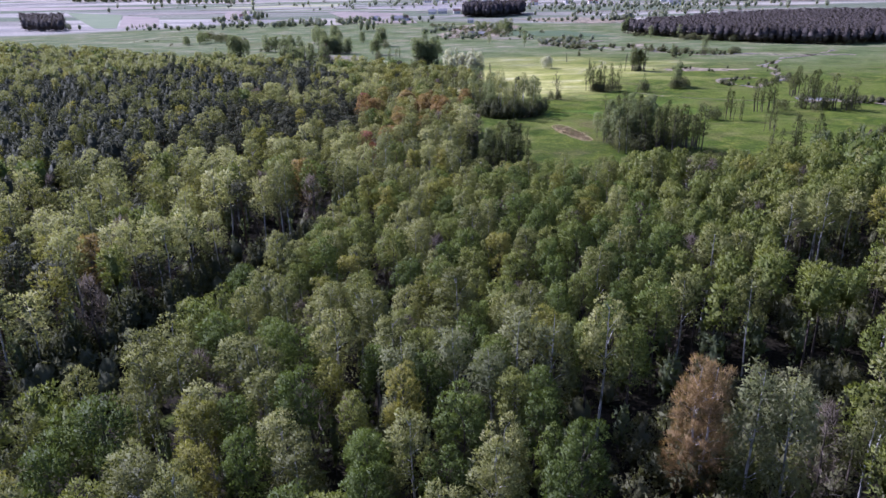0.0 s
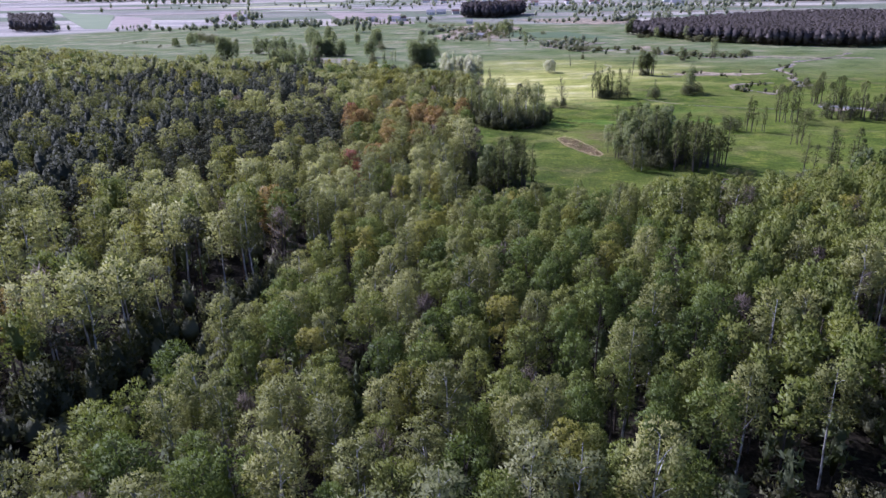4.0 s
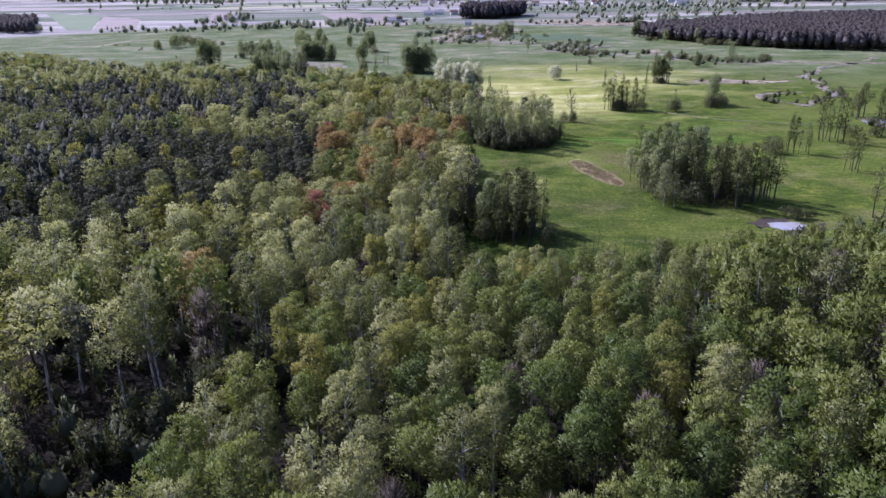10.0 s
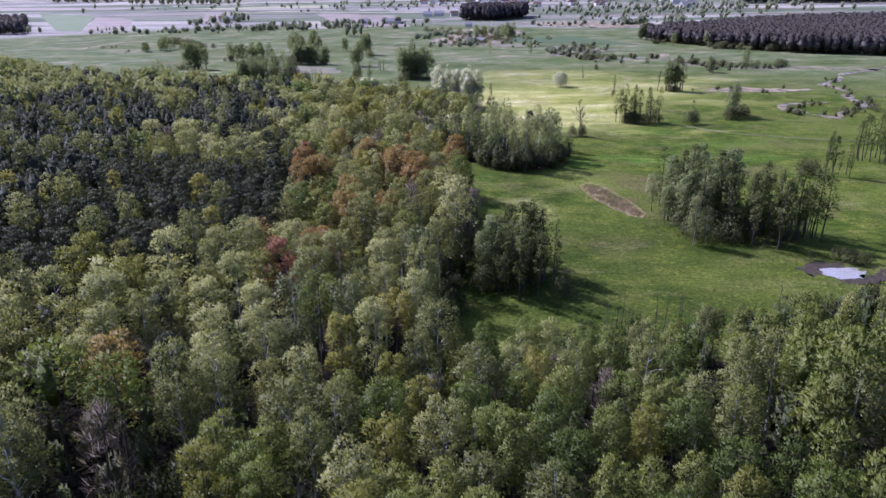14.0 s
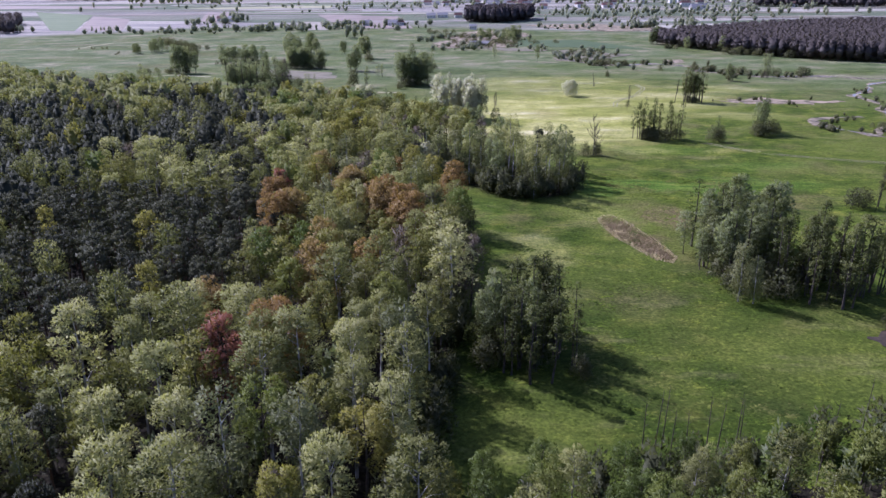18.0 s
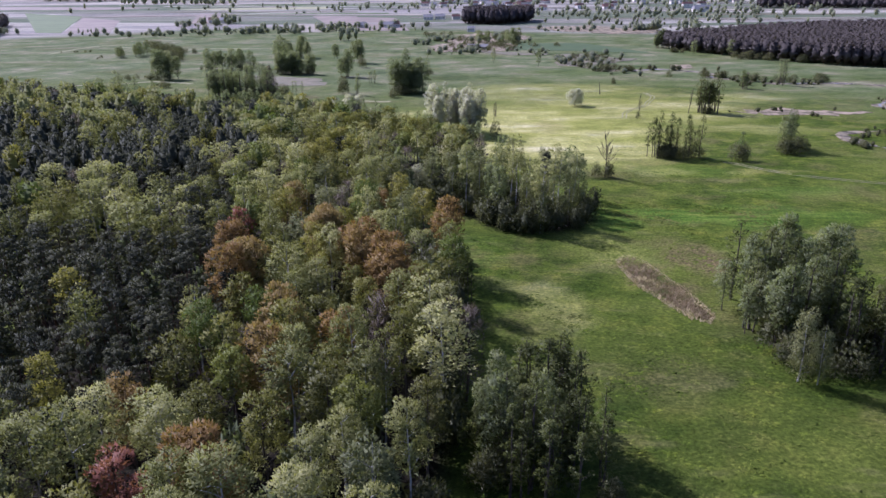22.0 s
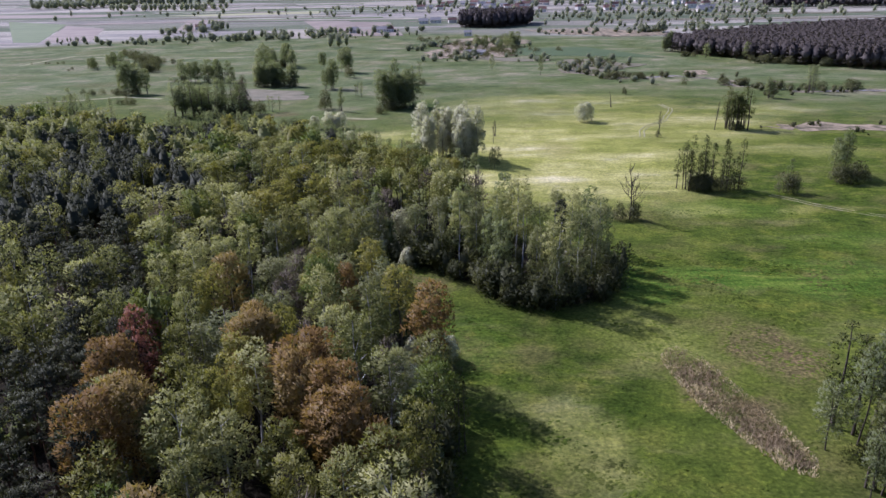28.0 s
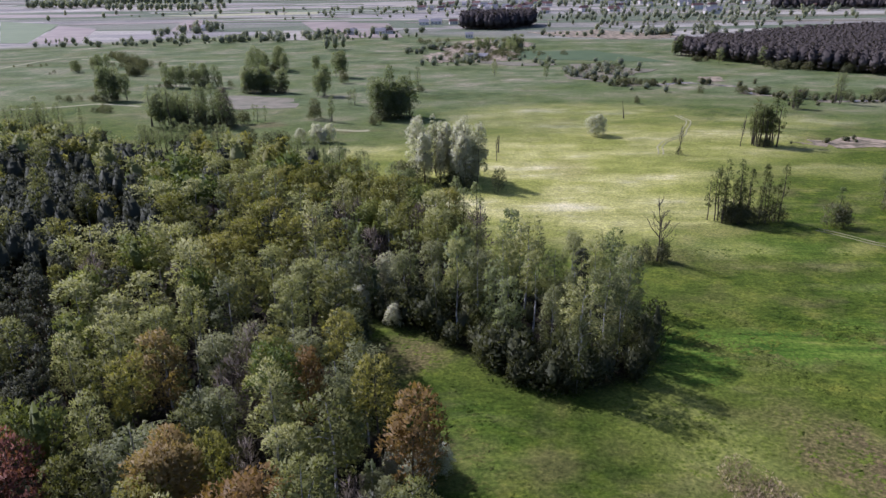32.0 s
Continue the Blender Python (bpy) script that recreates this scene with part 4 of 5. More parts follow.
# far scrub and bush rows
for px, py, n, w, h in ((-37.6, 977.4, 12, 26, 5), (-0.0, 989.0, 12, 34, 6), (24.4, 1011.9, 8, 20, 7), (-58.2, 1034.4, 8, 26, 6), (10.0, 920.0, 16, 36, 5), (60.0, 900.0, 6, 20, 4)):
    grove("shrub", px, py, w, w * 0.5, n, h, 1.3, "scrubby bush on the waste ground", 0.5, "scrub of the hamlet")
for px, py, n in ((21.9, 937.1) + (5,), (-8.3, 963.6) + (3,), (6.1, 1006.4) + (3,)):
    grove("copse", px, py, 8, 5, n, 12, 1.3, "grey-green tree of the hamlet", 0.5, "scrub of the hamlet")
for px, py, n, w, h in ((214.9, 769.9) + (9, 16, 6), (234.8, 760.7) + (9, 16, 6), (254.4, 744.9) + (10, 16, 7), (169.8, 832.6) + (4, 8, 4)):
    grove("shrub", px, py, w, 3, n + 5, h, 1.4, "grey-green bush before the pine wood", 0.5, "bushes before the pine wood")
for (px, py), h in (((179.4, 809.4), 13), ((207.5, 793.9), 15), ((212.3, 793.4), 12), ((164.1, 883.1), 13), ((171.2, 882.2), 14)):
    plant("copse", px, py, h, 1.5, label="pale tree before the pine wood", fine=0.5)
px, py = (152.5, 596.9)
grove("copse", px, py, 1.5, 1.5, 3, 14, 1.2, "rounded open tree by the stream", 0.5)
px, py = (180.1, 611.8)
grove("slender", px, py, 2, 2, 3, 19, 1.3, "tall open tree by the stream", 0.5)
grove("shrub", -10, 885, 36, 55, 34, 5, 1.5, fine=0.5)
grove("copse", -5, 955, 6, 6, 4, 13, 1.59, fine=0.5)
grove("copse", 24, 963, 12, 5, 7, 14, 1.59, fine=0.5)
grove("shrub", 90, 686, 14, 5, 14, 4, 1.5, fine=0.5)
grove("shrub", 150, 650, 10, 5, 8, 4, 1.4, fine=0.5)
grove("shrub", 85, 770, 26, 34, 22, 4, 1.6, fine=0.5)
grove("shrub", 190, 630, 30, 8, 14, 4.5, 1.5, fine=0.5)
grove("copse", 166, 884, 5, 5, 7, 18, 1.30, fine=0.5)
hedge = []
for fx, fy, n, h in ((-290.5, 1113.7, 5, 11), (-271.5, 1124.2, 8, 10), (-248.7, 1108.1, 4, 10), (-158.2, 981.3, 4, 15), (-199.7, 1120.0, 3, 15), (201.4, 1097.5, 8, 12), (250.3, 1129.7, 6, 13), (196.1, 1117.9, 5, 10),
                     (-390.2, 1258.9, 7, 13), (-430.6, 1280.5, 6, 13), (-375.0, 1120.7, 9, 7), (-330.8, 1099.7, 8, 6), (-529.3, 1099.7, 9, 6), (-628.9, 1078.3, 7, 9), (-99.0, 1106.7, 6, 6), (-141.0, 1113.7, 5, 7)):
    for _ in range(n):
        hedge.append((fx + random.uniform(-16, 16), fy + random.uniform(-10, 10), h * random.uniform(0.7, 1.15), random.uniform(1.1, 1.6)))
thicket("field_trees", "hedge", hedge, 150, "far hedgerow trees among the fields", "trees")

thicket("brook_bushes", "shrub", BROOKSIDE, 260, "low dark bushes and rushes along the brook", "bushes", 5)

# pale bushes where the wood meets the clump
for px, py, h in ((-30.2, 359.6, 6.5), (-21.9, 368.9, 8), (-39.8, 375.2, 7), (-25.0, 356.9, 6), (-40.0, 365.3, 7.5), (-27.5, 363, 8.5), (-33, 368, 7), (-18, 352, 4.5), (-45, 372, 6), (-23, 361, 6)):
    plant("osier", px, py, h, 0.85, label="silvery willow bush between wood and clump", fine=0.75)
for px, py, h in ((-10.2, 311.1, 6.0), (-7.5, 309.0, 5.2), (-12.1, 300.2, 7.0), (-14.5, 303.0, 6.2)):
    plant("weeping", px, py, h, 1.9, label="low spreading grey-green willow at the wood's edge", fine=0.75)
for px, py in ((-29, 352), (-31, 349), (-27, 347), (-33, 353)):
    bare_tree(px, py, random.uniform(9, 13), int(-px), "thin pale leafless sapling at the wood's corner", 0.5)
plant("pine", 16, 349, 17.5, 0.8, label="single young pine over the birch clump")
for px, py, n in ((-48, 436, 12), (-40, 428, 9), (-20, 400, 9), (-8, 392, 8), (-30, 412, 6)):
    grove("slender", px, py, 7, 4, n, 17.5, 1.1, "tall sunlit alder with yellow-green leaves at the wood's end", 0.75, "sunlit alders of the wood's end")
# thin trees and bush rows of the left meadow
for ax, ay, bx, by, n, kind, h in ((-206, 528, -184, 527, 9, "slender", 15), (-137, 501, -100, 508, 26, "slender", 12), (-118, 566, -108, 569, 3, "slender", 11), (-376, 933, -342, 889, 7, "shrub", 7), (-342, 889, -287, 820, 16, "shrub", 8),
                                   (-288, 790, -266, 763, 8, "shrub", 7), (-336, 790, -329, 794, 3, "copse", 13), (-318, 797, -312, 806, 4, "copse", 14), (-427, 841, -384, 842, 5, "shrub", 3), (-348, 783, -344, 784, 2, "shrub", 3)):
    for i in range(n):
        q = random.random()
        plant(kind, ax + (bx - ax) * q + random.uniform(-3, 3), ay + (by - ay) * q + random.uniform(-4, 4), h * random.uniform(0.6, 1.15), random.uniform(1.0, 1.5), fine=0.5)
rows_far = []
for ax, ay, bx, by, n, h in ((-533, 1053, -365, 1075, 34, 6), (-365, 1075, -250, 1096, 30, 7), (-250, 1100, -100, 1106, 26, 6), (-450, 1180, -380, 1240, 14, 9), (-80, 938, -37, 1001, 22, 5), (-52, 846, -7, 857, 20, 5), (-16, 971, 44, 965, 20, 6),
                             (18, 855, 60, 820, 12, 4), (51, 766, 75, 714, 20, 4.5), (80, 790, 112, 780, 14, 4.5), (89, 745, 95, 684, 16, 4), (60, 1120, 250, 1110, 34, 6), (250, 1110, 420, 1010, 20, 9), (-230, 1140, -90, 1180, 20, 8)):
    for i in range(n):
        q = random.random()
        rows_far.append((ax + (bx - ax) * q + random.gauss(0, 6), ay + (by - ay) * q + random.gauss(0, 16), h * random.uniform(0.35, 1.3), random.uniform(1.0, 1.7)))
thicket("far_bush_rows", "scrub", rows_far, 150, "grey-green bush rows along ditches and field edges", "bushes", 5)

# ---- dead pole ----
def dead_pole(x, y, h, lean):
    ob = new("dead_tree")
    ob.location = (x, y, ground_z(x, y))
    t = np.linspace(0, 1, 7)
    path = np.stack([lean * t ** 1.4, 0.15 * np.sin(5 * t), h * t - 0.1], 1)
    part("trunk", mesh_of("trunk", *tube(path, 0.28 * (1.15 - t), 8), [BARK["dark"]], smooth=True), ob)
    for k in range(3):
        b = path[3 + k]
        part("branch_stub", mesh_of("branch_stub", *tube([b, b + [0.5 - 0.4 * k, 0.3, 0.4]], [0.08, 0.04], 5), [BARK["dark"]], smooth=True), ob)
    tagged(ob, "leaning dead trunk without crown on the meadow", "dead tree")


dead_pole(64, 573, 8.5, -1.2)
dead_pole(3.5, 500, 7, 0.4)

# ---- houses ----
def house(x, y, w, d, h, turn, roof, label):
    ob = new("house")
    bm = bmesh.new()
    bmesh.ops.create_cube(bm, size=1, matrix=Matrix.Translation((0, 0, h / 2 - 0.2)) @ Matrix.Diagonal((w, d, h + 0.4, 1)))
    part("wall", bm_mesh("wall", bm, WHITE), ob)
    bm = bmesh.new()
    e, r = 0.5, d * 0.42
    pts = [(-w / 2 - e, -d / 2 - e, h - 0.25), (w / 2 + e, -d / 2 - e, h - 0.25), (w / 2 + e, d / 2 + e, h - 0.25), (-w / 2 - e, d / 2 + e, h - 0.25), (-w / 2 - e, 0, h + r), (w / 2 + e, 0, h + r)]
    v = [bm.verts.new(p) for p in pts]
    for f in ((0, 1, 5, 4), (2, 3, 4, 5), (0, 4, 3), (1, 2, 5), (0, 3, 2, 1)):
        bm.faces.new([v[i] for i in f])
    rf = part("roof", bm_mesh("roof", bm, roof), ob)
    bm = bmesh.new()
    bmesh.ops.create_cube(bm, size=1, matrix=Matrix.Translation((w * 0.2, d * 0.12, h + r + 0.1)) @ Matrix.Diagonal((0.7, 0.7, 1.6, 1)))
    part("chimney", bm_mesh("chimney", bm, ROOFS[0]), rf)
    for i in range(3):
        bm = bmesh.new()
        bmesh.ops.create_cube(bm, size=1, matrix=Matrix.Translation((-w / 2 + w * (i + 0.5) / 3, -d / 2, h * 0.55)) @ Matrix.Diagonal((1.2, 0.12, 1.4, 1)))
        part("window", bm_mesh("window", bm, WINDOW), ob)
    ob.matrix_basis = pose(x, y, ground_z(x, y), 0, 0, turn)
    return tagged(ob, label, "house", "houses of the far villages")


for hx, hy, w, d, tn, k in ((-422.5, 1266.3, 14, 9, 10, 0), (-402.6, 1263.9, 18, 9, -8, 1), (-175.0, 1165.1, 12, 8, 5, 1), (-138.2, 1165.1, 13, 8, 0, 1), (-128.8, 1168.5, 10, 8, 20, 0), (371.6, 1482.0, 30, 16, 10, 1), (-95.4, 1313.6, 14, 9, 0, 1), (-77.7, 1325.5, 16, 9, 0, 1), (-52.0, 1319.6, 12, 8, 10, 0), (-22.8, 1093.3, 9, 6, 0, 1)):
    house(hx, hy, w, d, 4.5, tn, ROOFS[k], "white far house with a red roof" if k == 0 else "white far house with a grey roof")
for hx, hy, tn in ((-16.7, 873.4, 8), (-5.1, 872.3, -12)):
    house(hx, hy, 8, 5, 3.0, tn, ROOFS[1], "small white shed of the hamlet")
for i in range(44):
    fx, fy = (298.0, 1768.4)
    house(fx + random.uniform(-240, 420), fy + random.uniform(-220, 260), random.uniform(11, 20), random.uniform(8, 11), random.uniform(4.5, 7), random.uniform(-30, 30), ROOFS[i % 3 == 0 and 1 or 0], "small house of the far village")
for i in range(22):
    fx, fy = (-60.4, 1740.8)
    house(fx + random.uniform(-120, 160), fy + random.uniform(-100, 160), random.uniform(11, 20), random.uniform(8, 11), random.uniform(4.5, 6), random.uniform(-30, 30), ROOFS[i % 2], "small house of the far village")


# ---- far woods ----
def fill(poly, gap, seed, margin=0.0):
    """Random spots in a polygon, no two nearer than gap."""
    rng = np.random.default_rng(seed)
    p = np.array(poly, float)
    lo, hi = p.min(0), p.max(0)
    n = int((hi - lo).prod() / gap ** 2 * 4)
    c = rng.uniform(lo, hi, (n, 2))
    c = c[inside(poly, c[:, 0], c[:, 1])]
    cells, out = {}, []
    for x, y in c:
        i, j = int(x // gap), int(y // gap)
        if all((x - a) ** 2 + (y - b) ** 2 >= gap * gap for di in (-1, 0, 1) for dj in (-1, 0, 1) for a, b in cells.get((i + di, j + dj), ())):
            cells.setdefault((i, j), []).append((x, y))
            out.append((x, y))
    return out


def far_wood(name, poly, gap, kind, h, count, label, seed):
    r = random.Random(seed)
    thicket(name, kind, [(x, y, h * r.uniform(0.92, 1.06), r.uniform(1.5, 2.1)) for x, y in fill(poly, gap, seed)], count, label)


far_wood("pine_wood", [(165, 885), (190, 830), (220, 772), (262, 724), (330, 690), (520, 760), (620, 1000), (480, 1060), (300, 1000)], 5.2, "pinewall", 17, 190, "dark dense pine wood beyond the meadow", 5)
far_wood("dark_copse", [(-40, 1222), (12, 1205), (58, 1243), (66, 1300), (-30, 1300)], 6.0, "pinewall", 23, 130, "dark copse among the far fields", 6)
far_wood("dark_copse", [(-688.1, 1058.5), (-623.4, 1048.0), (-735.7, 1242.0), (-820.0, 1258.5)], 8.0, "pinewall", 18, 110, "dark copse beyond the wood", 7)
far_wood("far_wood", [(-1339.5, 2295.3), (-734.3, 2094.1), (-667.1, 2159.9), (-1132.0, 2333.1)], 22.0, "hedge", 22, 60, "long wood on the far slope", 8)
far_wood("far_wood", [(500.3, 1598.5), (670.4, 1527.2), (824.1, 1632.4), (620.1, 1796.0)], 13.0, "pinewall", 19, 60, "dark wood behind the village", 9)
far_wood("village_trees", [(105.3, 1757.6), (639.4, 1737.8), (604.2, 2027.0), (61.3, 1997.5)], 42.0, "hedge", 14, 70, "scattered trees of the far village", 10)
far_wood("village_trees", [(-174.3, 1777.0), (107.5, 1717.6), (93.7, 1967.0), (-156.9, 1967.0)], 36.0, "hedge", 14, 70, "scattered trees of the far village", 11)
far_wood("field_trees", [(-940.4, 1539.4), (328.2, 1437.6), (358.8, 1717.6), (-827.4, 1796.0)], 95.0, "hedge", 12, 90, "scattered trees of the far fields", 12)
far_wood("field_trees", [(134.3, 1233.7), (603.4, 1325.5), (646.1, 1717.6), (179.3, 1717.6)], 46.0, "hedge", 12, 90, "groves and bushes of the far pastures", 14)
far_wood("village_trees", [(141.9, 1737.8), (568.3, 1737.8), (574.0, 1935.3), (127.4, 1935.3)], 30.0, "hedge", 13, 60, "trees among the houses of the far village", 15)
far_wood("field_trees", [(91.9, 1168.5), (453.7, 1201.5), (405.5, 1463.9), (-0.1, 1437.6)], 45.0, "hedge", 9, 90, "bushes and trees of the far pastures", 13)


far_wood("far_wood", [(-1190, 2060), (-1000, 2010), (-980, 2120), (-1230, 2160)], 16.0, "hedge", 20, 60, "wood on the far slope", 31)
far_wood("far_wood", [(-890, 1885), (-630, 1822), (-600, 1900), (-900, 1960)], 17.0, "hedge", 17, 60, "wood between the far fields", 32)
far_wood("far_wood", [(495, 1580), (760, 1510), (900, 1640), (560, 1720)], 12.0, "pinewall", 19, 70, "dark wood behind the village", 33)
far_wood("field_trees", [(100, 1330), (520, 1330), (620, 1560), (60, 1560)], 34.0, "hedge", 10, 80, "rows of trees on the far pastures", 34)
far_wood("field_trees", [(-330, 1560), (60, 1540), (60, 1720), (-330, 1740)], 40.0, "hedge", 10, 70, "single trees between the far strips", 35)
r = random.Random(36)
lines = [(x + r.gauss(0, 22), y + r.gauss(0, 22), r.uniform(3, 8.5), r.uniform(1.8, 3.4)) for y, x0, x1, gap in ((1290, 120, 420, 11), (1390, 80, 460, 13), (1470, 100, 500, 13), (1210, 150, 380, 10), (1640, -700, -100, 26), (1760, -500, 100, 24), (1500, -420, -60, 30)) for x in np.arange(x0, x1, gap) + r.uniform(0, 9) if r.random() < 0.72]
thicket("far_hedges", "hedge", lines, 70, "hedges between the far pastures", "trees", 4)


# ---- the wood ----
def mid(x, y):
    """How far a spot lies from the strip under the camera's way."""
    return max(0.0, abs(x + 6) - 30) + max(0.0, y - 320) * 0.7 + y * 0.0001


def wood():
    r = random.Random(4)
    spots = []
    for poly, name, gap in ((EAST, "east", 4.15), (PINES, "pines", 3.9), (BAND, "pines", 4.1), (WEST, "west", 5.1), (CLUMP, "clump", 5.1)):
        for x, y in fill(poly, gap, 21 + len(name) + int(gap * 10) % 2):
            pines = bool(inside(PINES, x, y) and not inside(BIRCHES, x, y) or inside(BAND, x, y))
            if name == "west" and pines or name == "pines" and (not pines or not inside(WEST, x, y) or gap == 4.1 and inside(PINES, x, y) and not inside(BIRCHES, x, y)):
                continue
            if any((x - kx) ** 2 + (y - ky) ** 2 < 12 for kx, ky in kept) or any(inside(g, x, y) for g in GLADES + GAPS):
                continue
            low = min(1.0, max(0.55, 0.55 + (199 + 0.3 * max(0, x - 13) - y) / 70)) if name == "east" and x > -6 else 1.0
            n = noise.noise(Vector((x * 0.035, y * 0.035, 3.0)))
            q = r.random()
            if name == "clump":
                kind = "weeping" if q < 0.6 else "pale" if q < 0.76 else "copse"
            elif name == "east":
                ridge = x < -8 + (y - 120) * 0.1
                if ridge:
                    kind = "birch" if q < 0.45 else "alder" if q < 0.85 else "lime" if q < 0.94 else "twig"
                else:
                    kind = "alder" if q < 0.74 + n * 0.2 else "birch" if q < 0.90 else "lime" if q < 0.94 else "twig"
            else:
                depth = -x - 30
                brown = math.exp(-((x + 28) / 20) ** 2 - ((y - 272) / 30) ** 2)
                if pines:
                    kind = "pine" if q < 0.86 else "birch" if q < 0.97 else "lime"
                elif q < brown * 0.2:
                    kind = "oak"
                # Lighter leaf tints here carry the sunlight on the wood's end.
                elif y > 362 and x > -66 and q < 0.5:
                    kind = "slender" if q < 0.22 else "pale" if q < 0.38 else "lime"
                elif x > -48 and 295 < y < 372 and q < 0.3:
                    kind = "weeping"
                elif q > 0.92:
                    kind = "twig"
                elif r.random() < (0.5 if n > 0.1 else 0.16) * min(1, max(0, depth / 40)):
                    kind = "pine"
                else:
                    # More pale birches beyond y 300 paint the sunlit part of the wood.
                    kind = "pale" if q < (0.56 if y > 300 else 0.42 if x < -50 else 0.22) else "birch" if q < 0.50 else "aspen" if q < 0.72 else "alder" if q < 0.82 else "lime" if q < 0.89 or y > 320 else "oak"
            spots.append((mid(x, y), x, y, kind, low * (0.94 + 0.11 * n + r.uniform(-0.11, 0.09)), r.uniform(0.88, 1.3) * (1.0 if name != "west" else 1.3 if y > 330 else 1.12)))
    spots.sort()
    count, rest = {}, {}
    limit = {"alder": 170, "birch": 290, "pine": 240, "oak": 110, "lime": 80, "aspen": 160, "twig": 120, "weeping": 80, "slender": 90, "pole": 60, "pale": 150, "copse": 20}
    for k, (_, x, y, kind, s, wide) in enumerate(spots):
        count[kind] = count.get(kind, 0) + 1
        h = SPEC[kind][0] * s
        if count[kind] <= limit[kind]:
            plant(kind, x, y, h * (r.uniform(0.68, 1.0) if kind == "weeping" else 1), wide, fine=1.0 if k < 260 else 0.6 if k < 560 or kind == "weeping" else 0.3)
        else:
            rest.setdefault((kind, _ < 70), []).append((x, y, h, wide))
    names = {"alder": "alder_wood", "birch": "birch_wood", "pine": "pine_stand", "oak": "oak_stand", "aspen": "aspen_stand", "lime": "lime_stand", "twig": "bare_stand", "slender": "alder_wood", "pole": "alder_wood", "pale": "birch_wood", "weeping": "birch_wood"}
    for (kind, near), some in rest.items():
        thicket(names[kind], kind, some, 1050 if near else 330, "closed part of the mixed spring wood" if near else "farther part of the mixed wood, closed canopy", cast=5)


# marked trees of the wood
kept = []
for px, py, h in ((-49.9, 291.4, 17.0), (-36.6, 214.0, 17.0)):
    kept.append(plant("maple", px, py, h * 1.1, 1.15))
for px, py in ((-47.5, 280.7), (-33.1, 290.2), (-43.1, 269.0), (-22.9, 277.7), (-16.0, 270.8), (-19.3, 274.1), (-31.4, 289.0), (-42.0, 271.4), (-29.0, 240.2), (-30.6, 252.8), (-28.8, 217.7)):
    kept.append(plant("oak", px, py, 19.5, 1.2))
for px, py in ((-31.0, 275.8), (-9.4, 71.1), (-18.5, 180.7), (-21.2, 146.6)):
    kept.append(plant("lime", px, py, 19.5, 0.95, label="birch with bright yellow-green spring leaves"))
for px, py in ((25.3, 73.3), (26.6, 73.1)):
    kept.append(plant("russet", px, py, 20.5, 1.15))
for px, py in ((16.1, 83.6), (67.6, 137.0), (60.0, 134.0), (-3.4, 93.5), (-48.2, 158.2), (-45.4, 154.7)):
    kept.append(plant("birch", px, py, 22.5, 1.05, fine=0.75))
for px, py in ((9.0, 83.4), (4.9, 83.3), (-3.2, 79.2), (1.4, 73.9), (30.9, 70.2), (34.5, 68.9), (-10.3, 77.0), (-11.0, 214.2), (-19.4, 191.6), (-27.4, 191.1)):
    kept.append(plant("weeping", px, py, 21.5, 1.0, label="tall weeping birch with pale hanging boughs", fine=0.75))
for px, py in ((54.3, 178.4), (59.5, 183.8), (54.6, 185.2), (3.4, 144.4), (-20.5, 72.3), (-3.0, 252.5), (-5.1, 255.9)):
    kept.append(plant("twig", px, py, 17, 1.15, label="purplish brown tree just before leafing", fine=0.75))
kept = [ob.location.xy for ob in kept]
GAPS = [[(-55.3, 152.2), (-49.8, 150.8), (-41.4, 154.2), (-38.7, 164.2), (-30.5, 165.4), (-31.1, 162.4), (-33.5, 153.7), (-35.1, 145.7), (-33.4, 142.0), (-35.9, 138.5), (-36.0, 136.7), (-44.6, 136.3)],
        [(-37.0, 208.1), (-34.1, 212.6), (-29.1, 209.5), (-25.6, 198.6), (-32.1, 198.3)],
        [(-64.2, 86.9), (-50.3, 85.8), (-45.3, 79.2), (-48.8, 74.3), (-54.1, 72.0)]]
BAND = [(-155.8, 438.7), (-132.4, 435.8), (-119.9, 432.5), (-93.1, 406.2), (-68.6, 369.9), (-65.8, 360.1), (-76.0, 364.2), (-83.9, 367.9), (-90.2, 360.5), (-84.3, 347.8), (-88.8, 343.5)]
BIRCHES = [(-115.5, 333.2), (-106.5, 342.5), (-73.2, 318.7), (-60.1, 298.1), (-64.0, 290.2), (-75.1, 292.2), (-87.5, 290.0), (-96.4, 293.1), (-112.9, 317.4)]
GLADES = [[(22.9, 90.7), (38.5, 96.8), (60.5, 103.7), (45.0, 73.7), (19.7, 72.8)],
          [(10.0, 46.0), (12.0, 64.0), (8.0, 78.0), (21.0, 79.0), (29.0, 68.0), (38.0, 64.0), (34.0, 46.0)],
          [(55.2, 128.6), (81.8, 146.1), (64.8, 112.9), (50.8, 110.6)],
          [(0.5, 144.1), (3.7, 153.1), (8.4, 150.1), (5.5, 140.4)]]
wood()
bare_tree(31.5, 62.0, 11, 12, "pale leafless tree with crooked spreading limbs", 1.5)
plant("weeping", 13.5, 330, 15, 0.7, label="white-trunked birch before the clump", fine=0.75)

# the wood goes on behind and beside the flight strip
r = random.Random(15)
beyond = [[(-130, -60), (130, -60), (230, 150), (250, 270), (170, 262), (150, 220), (45, 44), (-58, 44), (-95, 92), (-110, 112), (-190, 40)],
          [(-110, 112), (-300, 350), (-505, 610), (-640, 600), (-420, 300), (-190, 40)]]
outer = [(x, y, 20 * r.uniform(0.75, 1.1), r.uniform(1.0, 1.4)) for p in beyond for x, y in fill(p, 6.5, 44)]
close = [p for p in outer if -130 < p[0] < 175 and p[1] > 25]
